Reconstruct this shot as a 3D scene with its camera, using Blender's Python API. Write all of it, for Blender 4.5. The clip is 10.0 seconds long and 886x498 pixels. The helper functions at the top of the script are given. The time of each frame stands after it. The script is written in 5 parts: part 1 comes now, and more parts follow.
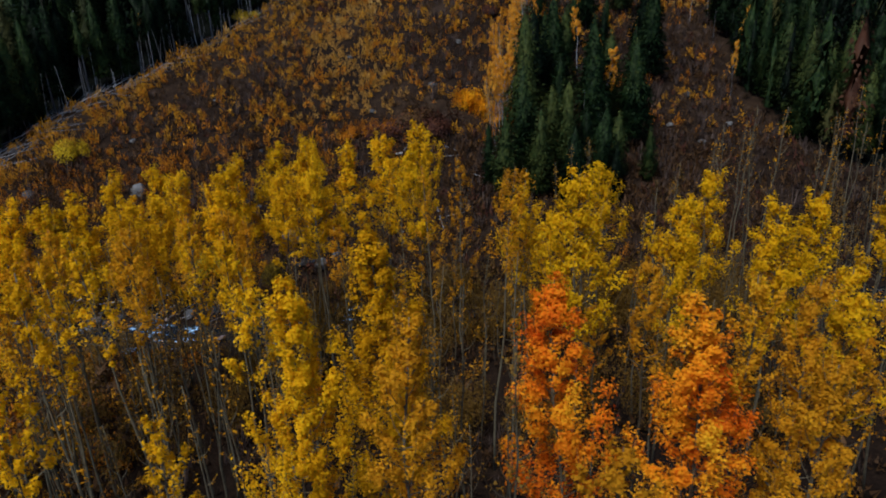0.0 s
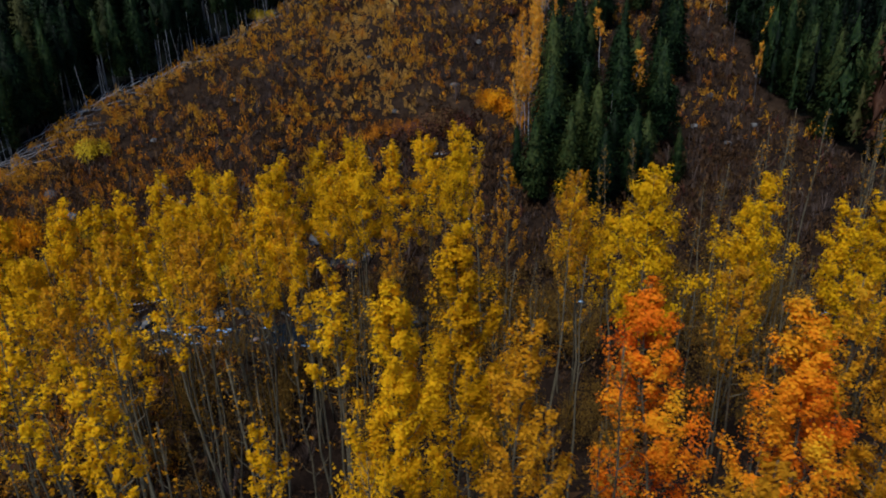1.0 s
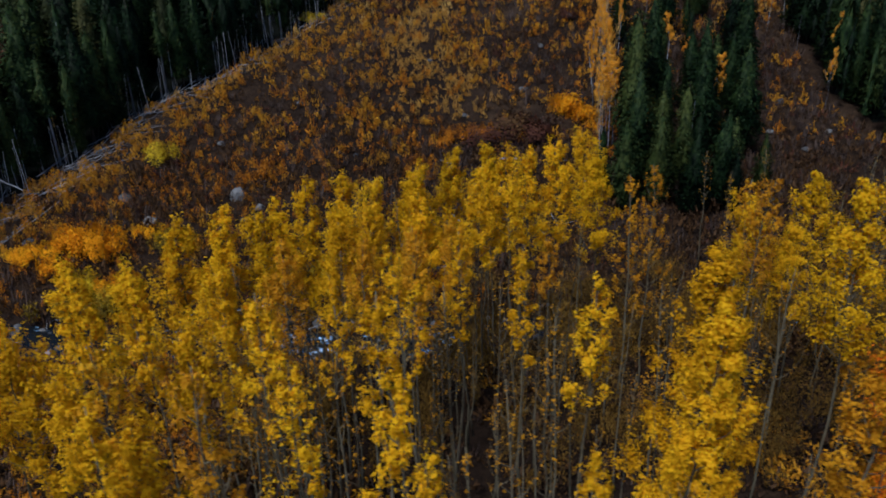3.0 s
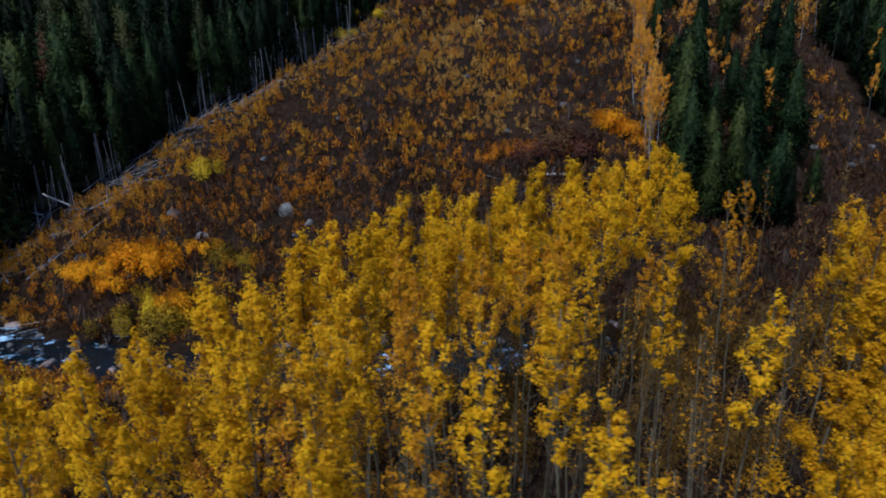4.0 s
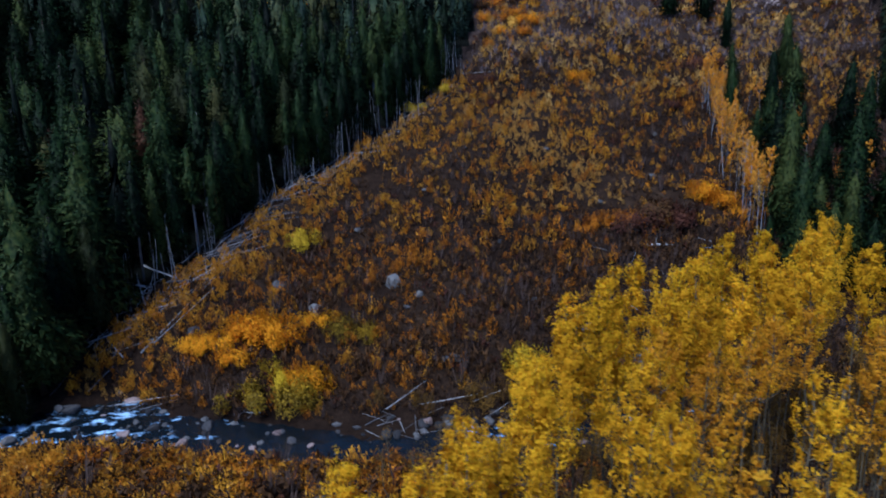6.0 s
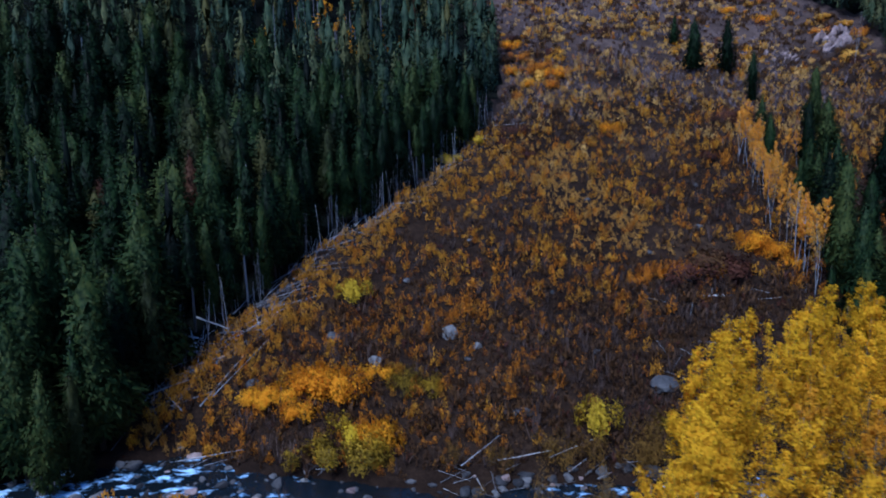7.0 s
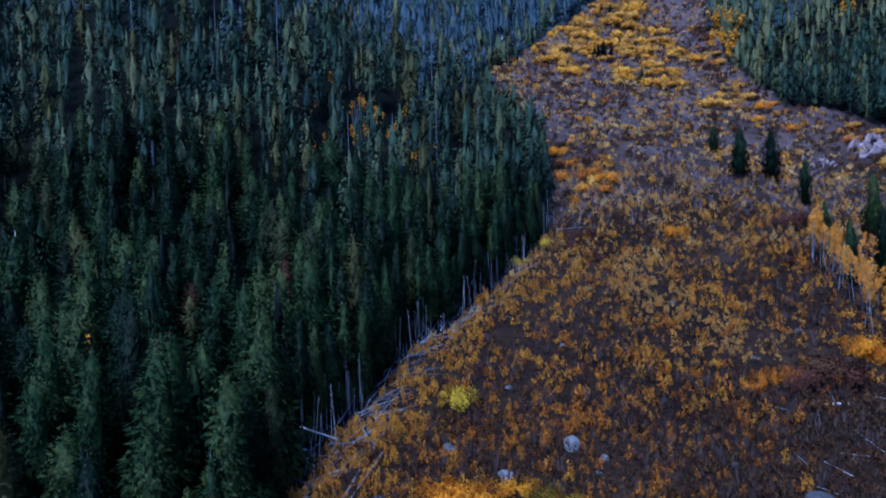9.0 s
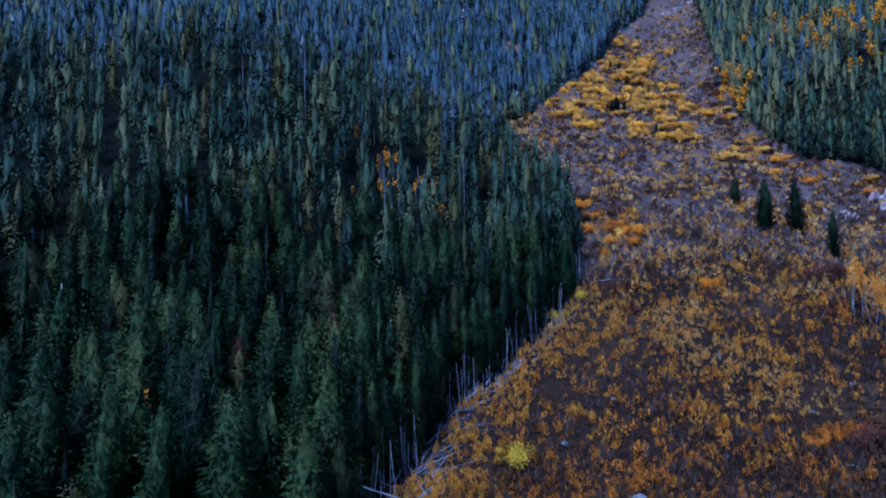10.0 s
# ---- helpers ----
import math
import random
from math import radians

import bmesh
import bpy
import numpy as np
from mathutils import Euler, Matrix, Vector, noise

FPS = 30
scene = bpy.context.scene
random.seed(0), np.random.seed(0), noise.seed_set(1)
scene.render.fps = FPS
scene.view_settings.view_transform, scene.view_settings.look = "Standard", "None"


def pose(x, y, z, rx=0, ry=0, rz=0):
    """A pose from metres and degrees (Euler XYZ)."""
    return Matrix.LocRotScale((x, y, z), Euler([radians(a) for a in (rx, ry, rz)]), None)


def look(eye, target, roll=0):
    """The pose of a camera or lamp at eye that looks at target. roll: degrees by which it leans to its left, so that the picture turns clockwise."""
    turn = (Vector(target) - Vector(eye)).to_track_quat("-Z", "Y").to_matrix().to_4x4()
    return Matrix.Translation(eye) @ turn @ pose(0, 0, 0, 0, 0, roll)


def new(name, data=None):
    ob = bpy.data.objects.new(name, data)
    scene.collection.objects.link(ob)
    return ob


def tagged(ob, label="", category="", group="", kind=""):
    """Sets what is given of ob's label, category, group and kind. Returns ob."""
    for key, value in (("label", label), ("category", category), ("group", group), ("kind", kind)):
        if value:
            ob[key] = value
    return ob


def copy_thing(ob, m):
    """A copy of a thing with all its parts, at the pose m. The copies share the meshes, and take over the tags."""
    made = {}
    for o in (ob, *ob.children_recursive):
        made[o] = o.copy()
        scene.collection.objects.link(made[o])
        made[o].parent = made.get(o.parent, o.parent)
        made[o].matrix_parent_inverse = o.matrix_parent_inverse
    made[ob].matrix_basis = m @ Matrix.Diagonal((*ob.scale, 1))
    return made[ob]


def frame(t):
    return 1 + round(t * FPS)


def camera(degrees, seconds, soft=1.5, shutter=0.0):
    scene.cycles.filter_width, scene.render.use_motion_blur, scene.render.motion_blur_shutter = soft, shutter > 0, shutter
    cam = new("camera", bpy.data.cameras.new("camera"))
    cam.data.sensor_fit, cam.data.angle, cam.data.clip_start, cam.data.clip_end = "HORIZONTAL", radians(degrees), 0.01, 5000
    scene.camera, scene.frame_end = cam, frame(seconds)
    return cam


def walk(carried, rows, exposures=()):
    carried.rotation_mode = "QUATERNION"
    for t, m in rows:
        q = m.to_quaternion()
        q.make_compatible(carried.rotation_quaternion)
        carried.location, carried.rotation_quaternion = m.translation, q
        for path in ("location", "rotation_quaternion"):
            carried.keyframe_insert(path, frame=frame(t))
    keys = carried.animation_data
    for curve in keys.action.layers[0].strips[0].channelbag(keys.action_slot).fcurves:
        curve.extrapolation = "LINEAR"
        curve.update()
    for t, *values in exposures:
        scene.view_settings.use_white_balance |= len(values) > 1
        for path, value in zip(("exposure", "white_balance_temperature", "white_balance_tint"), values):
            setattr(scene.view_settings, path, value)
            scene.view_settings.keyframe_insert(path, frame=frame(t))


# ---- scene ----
# Flight: seconds, eye in metres, yaw to the left, pitch up, roll in degrees.
cam = camera(65.0, 10.0, soft=1.85, shutter=0.4)
ROWS = [
    (0.0, 0.000, 0.000, 23.000, 0.000, -22.274, -2.028),
    (0.5, -1.320, 0.265, 22.996, -0.142, -22.263, -1.890),
    (1.0, -2.824, 0.530, 22.981, -0.197, -22.242, -1.770),
    (1.5, -4.556, 0.824, 22.976, -0.236, -22.224, -1.664),
    (2.0, -6.503, 1.145, 22.993, -0.235, -22.211, -1.573),
    (2.5, -8.587, 1.471, 23.038, -0.259, -22.207, -1.502),
    (4.0, -15.875, 2.104, 23.132, -0.476, -20.754, -1.401),
    (4.5, -18.519, 2.340, 23.149, -0.553, -20.116, -1.424),
    (5.0, -21.201, 2.580, 23.166, -0.615, -19.390, -1.459),
    (5.5, -23.897, 2.828, 23.184, -0.707, -17.249, -1.478),
    (7.0, -32.221, 3.718, 23.332, -0.968, -10.891, -1.329),
    (7.5, -35.106, 4.102, 23.455, -1.111, -8.855, -1.313),
    (8.0, -38.008, 4.500, 23.585, -1.269, -6.788, -1.293),
    (8.5, -40.914, 4.880, 23.710, -1.425, -4.713, -1.262),
    (9.0, -43.816, 5.218, 23.816, -1.570, -2.605, -1.245),
    (9.5, -46.733, 5.512, 23.893, -1.689, -0.473, -1.276),
    (10.0, -49.657, 5.764, 23.956, -1.806, 1.687, -1.328),
]


def flight(x, y, z, yaw, pitch, roll):
    return pose(x, y, z, 90 + pitch, 0, yaw) @ pose(0, 0, 0, 0, 0, roll)


TINT = [(0.0, 0.04, 5900, 5), (4.5, 0.11, 5230, 7), (5.5, 0.15, 4960, 9), (7.5, 0.33, 4430, 14), (10.0, 0.55, 3950, 18)]
walk(cam, [(row[0], flight(*row[1:])) for row in ROWS], [(t, 0.85 + stops, kelvin, tint) for t, stops, kelvin, tint in TINT])

# ---- light: a dim evening under open shade ----
SUN_UP, SUN_TURN = 58.0, 215.0
world = bpy.data.worlds.new("sky")
scene.world = world
world.use_nodes = True
wn = world.node_tree.nodes
sky = wn.new("ShaderNodeTexSky")
sky.sky_type, sky.sun_disc = "NISHITA", False
sky.sun_elevation, sky.sun_rotation = radians(SUN_UP), radians(SUN_TURN)
sky.altitude, sky.air_density, sky.dust_density = 2800, 1.0, 1.5
world.node_tree.links.new(sky.outputs[0], wn["Background"].inputs[0])
wn["Background"].inputs[1].default_value = 0.065
sun = new("sun", bpy.data.lights.new("sun", "SUN"))
sun.data.energy, sun.data.angle, sun.data.color = 2.0, radians(25), (1.0, 0.93, 0.82)
sa = radians(SUN_TURN)
sun.matrix_world = look((0, 0, 0), (-math.sin(sa) * math.cos(radians(SUN_UP)), -math.cos(sa) * math.cos(radians(SUN_UP)), -math.sin(radians(SUN_UP))))


# ---- materials ----
def ramp_node(nt, fac, stops):
    n = nt.nodes.new("ShaderNodeValToRGB")
    e = n.color_ramp.elements
    while len(e) < len(stops):
        e.new(0.5)
    for el, (p, c) in zip(e, stops):
        el.position, el.color = p, (*c, 1)
    nt.links.new(fac, n.inputs[0])
    return n.outputs[0]


def noise_node(nt, scale, detail=4.0, rough=0.6, coord=None):
    n = nt.nodes.new("ShaderNodeTexNoise")
    n.inputs["Scale"].default_value, n.inputs["Detail"].default_value, n.inputs["Roughness"].default_value = scale, detail, rough
    if coord is not None:
        nt.links.new(coord, n.inputs["Vector"])
    return n.outputs["Fac"]


def position(nt):
    return nt.nodes.new("ShaderNodeNewGeometry").outputs["Position"]


def math_node(nt, op, a, b):
    n = nt.nodes.new("ShaderNodeMath")
    n.operation = op
    for k, v in enumerate((a, b)):
        if isinstance(v, (int, float)):
            n.inputs[k].default_value = v
        else:
            nt.links.new(v, n.inputs[k])
    return n.outputs[0]


def leaf_material(name, stops, through_light=0.3, by_object=0.45, patch=0.35, rough=0.6, cell=0.6, single=0.4, grain=0.0, by_tint=0.0):
    """Foliage: colour by leaf, by plant and by patches of the land; some light comes through the blades."""
    m = bpy.data.materials.new(name)
    m.use_nodes = True
    nt = m.node_tree
    bsdf = nt.nodes["Principled BSDF"]
    geo = nt.nodes.new("ShaderNodeNewGeometry")
    info = nt.nodes.new("ShaderNodeObjectInfo")
    big = noise_node(nt, cell, 3, 0.6, geo.outputs["Position"])
    big = math_node(nt, "MULTIPLY", math_node(nt, "SUBTRACT", big, 0.5), 2.2 * patch)
    own = math_node(nt, "MULTIPLY", math_node(nt, "SUBTRACT", info.outputs["Random"], 0.5), by_object)
    isle = math_node(nt, "MULTIPLY", math_node(nt, "SUBTRACT", geo.outputs["Random Per Island"], 0.5), single)
    fac = math_node(nt, "ADD", math_node(nt, "ADD", big, own), math_node(nt, "ADD", isle, 0.5))
    if by_tint > 0:
        tint = nt.nodes.new("ShaderNodeAttribute")
        tint.attribute_name = "tint"
        fac = math_node(nt, "ADD", fac, math_node(nt, "MULTIPLY", tint.outputs["Fac"], by_tint))
    if grain > 0:
        small = noise_node(nt, 2.6, 4, 0.75, geo.outputs["Position"])
        fac = math_node(nt, "ADD", fac, math_node(nt, "MULTIPLY", math_node(nt, "SUBTRACT", small, 0.5), 2.2 * grain))
    col = ramp_node(nt, fac, stops)
    nt.links.new(col, bsdf.inputs["Base Color"])
    bsdf.inputs["Roughness"].default_value = rough
    bsdf.inputs["Specular IOR Level"].default_value = 0.02 if through_light > 0.3 else 0.08
    if through_light > 0:
        tr = nt.nodes.new("ShaderNodeBsdfTranslucent")
        nt.links.new(col, tr.inputs["Color"])
        mix = nt.nodes.new("ShaderNodeMixShader")
        mix.inputs[0].default_value = through_light
        nt.links.new(bsdf.outputs[0], mix.inputs[1])
        nt.links.new(tr.outputs[0], mix.inputs[2])
        nt.links.new(mix.outputs[0], nt.nodes["Material Output"].inputs[0])
    return m


def solid_material(name, stops, scale=3.0, rough=0.85, bump=0.3, stretch=None, by_object=0.3, fine=25.0):
    """Bark, stone, soil: two sizes of noise for the colour and a fine relief."""
    m = bpy.data.materials.new(name)
    m.use_nodes = True
    nt = m.node_tree
    bsdf = nt.nodes["Principled BSDF"]
    coord = nt.nodes.new("ShaderNodeTexCoord").outputs["Object"]
    if stretch:
        mp = nt.nodes.new("ShaderNodeMapping")
        mp.inputs["Scale"].default_value = stretch
        nt.links.new(coord, mp.inputs["Vector"])
        coord = mp.outputs[0]
    info = nt.nodes.new("ShaderNodeObjectInfo")
    a = noise_node(nt, scale, 5, 0.6, coord)
    b = noise_node(nt, fine, 4, 0.7, coord)
    fac = math_node(nt, "ADD", math_node(nt, "MULTIPLY", a, 0.65), math_node(nt, "MULTIPLY", b, 0.35))
    own = math_node(nt, "MULTIPLY", math_node(nt, "SUBTRACT", info.outputs["Random"], 0.5), by_object)
    nt.links.new(ramp_node(nt, math_node(nt, "ADD", fac, own), stops), bsdf.inputs["Base Color"])
    bsdf.inputs["Roughness"].default_value = rough
    bsdf.inputs["Specular IOR Level"].default_value = 0.2
    bp = nt.nodes.new("ShaderNodeBump")
    bp.inputs["Strength"].default_value, bp.inputs["Distance"].default_value = bump, 0.05
    nt.links.new(b, bp.inputs["Height"])
    nt.links.new(bp.outputs[0], bsdf.inputs["Normal"])
    return m


YELLOW = leaf_material("yellow_aspen_leaves", [(0.00, (0.4155, 0.2137, 0.0037)), (0.35, (0.6648, 0.3633, 0.0047)), (0.65, (0.7895, 0.4595, 0.0063)), (1.00, (0.8310, 0.5557, 0.0095))], 0.45, single=0.2)
DEEP_YELLOW = leaf_material("deep_yellow_aspen_leaves", [(0.00, (0.4363, 0.2105, 0.0038)), (0.35, (0.6856, 0.3616, 0.0044)), (0.65, (0.8103, 0.4534, 0.0057)), (1.00, (0.8518, 0.5398, 0.0089))], 0.45, patch=0.5, single=0.2)
LIME = leaf_material("yellow_green_aspen_leaves", [(0.00, (0.3994, 0.2186, 0.0030)), (0.40, (0.6814, 0.3937, 0.0040)), (0.70, (0.8694, 0.4921, 0.0050)), (1.00, (0.7755, 0.5249, 0.0071))], 0.45, single=0.22)
GOLD = leaf_material("gold_aspen_leaves", [(0.0, (0.32, 0.14, 0.010)), (0.4, (0.56, 0.25, 0.010)), (0.7, (0.70, 0.34, 0.012)), (1.0, (0.70, 0.41, 0.02))], 0.45, single=0.22)
ORANGE = leaf_material("orange_aspen_leaves", [(0.00, (0.6864, 0.1272, 0.0080)), (0.25, (0.8528, 0.2332, 0.0100)), (0.50, (0.8736, 0.3392, 0.0120)), (0.75, (0.8528, 0.4240, 0.0160)), (1.00, (0.8320, 0.5088, 0.0200))], 0.45, patch=1.1, cell=0.3, single=0.2)
RIM_GOLD = leaf_material("bright_gold_leaves", [(0.0, (0.52, 0.21, 0.02)), (0.4, (0.78, 0.36, 0.03)), (1.0, (0.86, 0.50, 0.07))], 0.45, single=0.25)
BUSH_GOLD = leaf_material("bright_orange_gold_willow_leaves", [(0.00, (0.4927, 0.1799, 0.0048)), (0.40, (0.8140, 0.3386, 0.0064)), (1.00, (0.9000, 0.4973, 0.0096))], 0.4, patch=0.5, single=0.25)
BUSH_OLIVE = leaf_material("olive_gold_willow_leaves", [(0.00, (0.0438, 0.0300, 0.0050)), (0.50, (0.1625, 0.1063, 0.0100)), (1.00, (0.5250, 0.3250, 0.0150))], 0.3, patch=0.8)
RUSSET = leaf_material("thin_russet_leaves", [(0.0, (0.07, 0.042, 0.014)), (0.5, (0.17, 0.095, 0.022)), (1.0, (0.34, 0.19, 0.03))], 0.35)
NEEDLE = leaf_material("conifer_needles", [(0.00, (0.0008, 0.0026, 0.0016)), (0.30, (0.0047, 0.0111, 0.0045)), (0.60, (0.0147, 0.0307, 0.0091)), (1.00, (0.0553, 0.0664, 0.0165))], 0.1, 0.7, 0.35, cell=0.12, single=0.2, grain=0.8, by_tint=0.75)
# Crest needles: base colour paled and blued to stand in for haze.
NEEDLE_HAZE_BLUE = leaf_material("haze_paled_crest_needles", [(0.00, (0.0296, 0.0508, 0.0601)), (0.40, (0.0570, 0.0854, 0.0994)), (0.70, (0.0980, 0.1292, 0.1457)), (1.00, (0.1824, 0.2191, 0.2312))], 0.1, 0.7, 0.40, cell=0.12, single=0.2, grain=0.3, by_tint=0.75)
# Hill needles: the near green made lighter and bluer, haze by distance.
NEEDLE_HAZED = leaf_material("haze_lightened_needles", [(0.00, (0.0060, 0.0116, 0.0088)), (0.30, (0.0178, 0.0313, 0.0218)), (0.60, (0.0403, 0.0627, 0.0328)), (1.00, (0.1064, 0.1026, 0.0396))], 0.1, 0.7, 0.30, cell=0.12, single=0.12, grain=0.45, by_tint=0.75)
# Farthest needles: a low-contrast slate colour that carries the aerial haze.
NEEDLE_HAZE_FAR = leaf_material("far_haze_tinted_needles", [(0.0, (0.026, 0.043, 0.054)), (0.35, (0.034, 0.053, 0.065)), (0.7, (0.044, 0.065, 0.078)), (1.0, (0.064, 0.086, 0.098))], 0.1, 0.7, 0.40, cell=0.12, single=0.2, grain=0.3, by_tint=0.5)
FAR_GOLD = leaf_material("muted_gold_willow_leaves", [(0.0, (0.34, 0.17, 0.02)), (0.4, (0.62, 0.33, 0.04)), (1.0, (0.86, 0.53, 0.10))], 0.4, patch=0.6, cell=0.25)
NEEDLE_DEAD = leaf_material("dead_red_needles", [(0.00, (0.0208, 0.0088, 0.0064)), (0.50, (0.0480, 0.0192, 0.0112)), (1.00, (0.0880, 0.0400, 0.0208))], 0.1)
NEEDLE_OLIVE = leaf_material("olive_conifer_needles", [(0.00, (0.0064, 0.0087, 0.0040)), (0.50, (0.0238, 0.0293, 0.0095)), (1.00, (0.0634, 0.0586, 0.0174))], 0.1, 0.7, 0.30, cell=0.12, single=0.2, grain=0.6, by_tint=0.75)
TAN = leaf_material("tan_brush_leaves", [(0.00, (0.1840, 0.0978, 0.0345)), (0.50, (0.4600, 0.2645, 0.0690)), (1.00, (0.7590, 0.4715, 0.1380))], 0.3, patch=0.6)
BRUSH_ORANGE = leaf_material("orange_brush_leaves", [(0.00, (0.1080, 0.0367, 0.0108)), (0.30, (0.4104, 0.1404, 0.0130)), (0.65, (0.7344, 0.2862, 0.0173)), (1.00, (0.8856, 0.4428, 0.0378))], 0.35, patch=0.6)
BRUSH_YELLOW = leaf_material("yellow_brush_leaves", [(0.00, (0.1725, 0.0805, 0.0161)), (0.40, (0.6325, 0.2875, 0.0207)), (1.00, (0.9000, 0.5290, 0.0368))], 0.35, patch=0.6)
BRUSH_BROWN = leaf_material("brown_brush_leaves", [(0.0, (0.014, 0.008, 0.006)), (0.4, (0.040, 0.021, 0.012)), (0.75, (0.085, 0.043, 0.018)), (1.0, (0.17, 0.088, 0.028))], 0.15)
BRUSH_RED = leaf_material("dark_red_brush_leaves", [(0.0, (0.030, 0.011, 0.010)), (0.5, (0.070, 0.026, 0.018)), (1.0, (0.13, 0.052, 0.024))], 0.15)
BUSH_LIME = leaf_material("yellow_green_willow_leaves", [(0.00, (0.2500, 0.1586, 0.0096)), (0.50, (0.5750, 0.3904, 0.0120)), (1.00, (0.7750, 0.5490, 0.0168))], 0.25)
GRASS = leaf_material("dry_grass", [(0.00, (0.3105, 0.1552, 0.0345)), (0.50, (0.6210, 0.3335, 0.0690)), (1.00, (0.8510, 0.5060, 0.1265))], 0.35)
TWIG = leaf_material("bare_grey_twigs", [(0.00, (0.0207, 0.0134, 0.0119)), (0.50, (0.0495, 0.0331, 0.0287)), (1.00, (0.1117, 0.0774, 0.0648))], 0.0)
# Grey twigs of the upper clearing, paled towards lilac as painted haze.
TWIG_HAZED = leaf_material("haze_paled_grey_twigs", [(0.00, (0.0770, 0.0550, 0.0594)), (0.50, (0.1760, 0.1375, 0.1485)), (1.00, (0.3190, 0.2585, 0.2805))], 0.0, patch=0.5)
ASPEN_BARK = solid_material("pale_aspen_bark", [(0.25, (0.0252, 0.0202, 0.0130)), (0.45, (0.0828, 0.0662, 0.0418)), (0.75, (0.1656, 0.1404, 0.0936))], 2.5, 0.8, 0.3, (3, 3, 1.2))
SPRUCE_BARK = solid_material("grey_conifer_bark", [(0.3, (0.025, 0.018, 0.015)), (0.6, (0.065, 0.050, 0.042)), (0.8, (0.12, 0.10, 0.09))], 3, 0.9, 0.5, (4, 4, 0.7))
SNAG_BARK = solid_material("bleached_dead_wood", [(0.3, (0.10, 0.10, 0.115)), (0.6, (0.25, 0.25, 0.275)), (0.8, (0.43, 0.43, 0.46))], 3, 0.85, 0.4, (5, 5, 0.6), by_object=0.7)
STONE = solid_material("grey_creek_stone", [(0.25, (0.0200, 0.0200, 0.0240)), (0.50, (0.0600, 0.0584, 0.0640)), (0.80, (0.1520, 0.1480, 0.1520))], 1.4, 0.75, 0.5, by_object=0.6)
PALE_ROCK = solid_material("pale_pink_rock", [(0.25, (0.0720, 0.0522, 0.0522)), (0.45, (0.2160, 0.1575, 0.1530)), (0.80, (0.4140, 0.3240, 0.3060))], 1.1, 0.9, 0.8, fine=4.0)


def ground_material(clearing=True):
    m = bpy.data.materials.new("autumn_ground" if clearing else "shaded_forest_floor")
    m.use_nodes = True
    nt = m.node_tree
    bsdf = nt.nodes["Principled BSDF"]
    p = position(nt)
    a, b, c = noise_node(nt, 0.06, 4, 0.6, p), noise_node(nt, 0.7, 6, 0.7, p), noise_node(nt, 6.0, 4, 0.7, p)
    fac = math_node(nt, "ADD", math_node(nt, "MULTIPLY", a, 0.35), math_node(nt, "ADD", math_node(nt, "MULTIPLY", b, 0.33), math_node(nt, "MULTIPLY", c, 0.32)))
    col = ramp_node(nt, fac, [(0.34, (0.005, 0.0035, 0.003)), (0.46, (0.013, 0.008, 0.006)), (0.55, (0.026, 0.016, 0.011)), (0.66, (0.075, 0.046, 0.027))])
    # Upper soil: gravelly grey, lightened further to stand in for aerial haze.
    grey = ramp_node(nt, fac, [(0.34, (0.034, 0.023, 0.021)), (0.50, (0.078, 0.055, 0.050)), (0.66, (0.16, 0.118, 0.108))])
    up = nt.nodes.new("ShaderNodeSeparateXYZ")
    nt.links.new(p, up.inputs[0])
    high = nt.nodes.new("ShaderNodeMapRange")
    high.inputs["From Min"].default_value, high.inputs["From Max"].default_value = 22.0, 52.0
    nt.links.new(math_node(nt, "ADD", up.outputs["Z"], math_node(nt, "MULTIPLY", math_node(nt, "SUBTRACT", a, 0.5), 40.0)), high.inputs["Value"])
    both = nt.nodes.new("ShaderNodeMix")
    both.data_type = "RGBA"
    nt.links.new(high.outputs[0], both.inputs[0])
    nt.links.new(col, both.inputs[6])
    nt.links.new(grey, both.inputs[7])
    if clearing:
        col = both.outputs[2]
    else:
        # Near-black: the shade under the trees is put into this colour.
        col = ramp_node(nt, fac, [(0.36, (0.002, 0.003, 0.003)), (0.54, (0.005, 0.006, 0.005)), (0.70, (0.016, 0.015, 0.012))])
    nt.links.new(col, bsdf.inputs["Base Color"])
    bsdf.inputs["Roughness"].default_value = 1.0
    bsdf.inputs["Specular IOR Level"].default_value = 0.05
    bp = nt.nodes.new("ShaderNodeBump")
    bp.inputs["Strength"].default_value, bp.inputs["Distance"].default_value = 0.7, 0.3
    nt.links.new(math_node(nt, "ADD", b, math_node(nt, "MULTIPLY", c, 0.4)), bp.inputs["Height"])
    nt.links.new(bp.outputs[0], bsdf.inputs["Normal"])
    return m


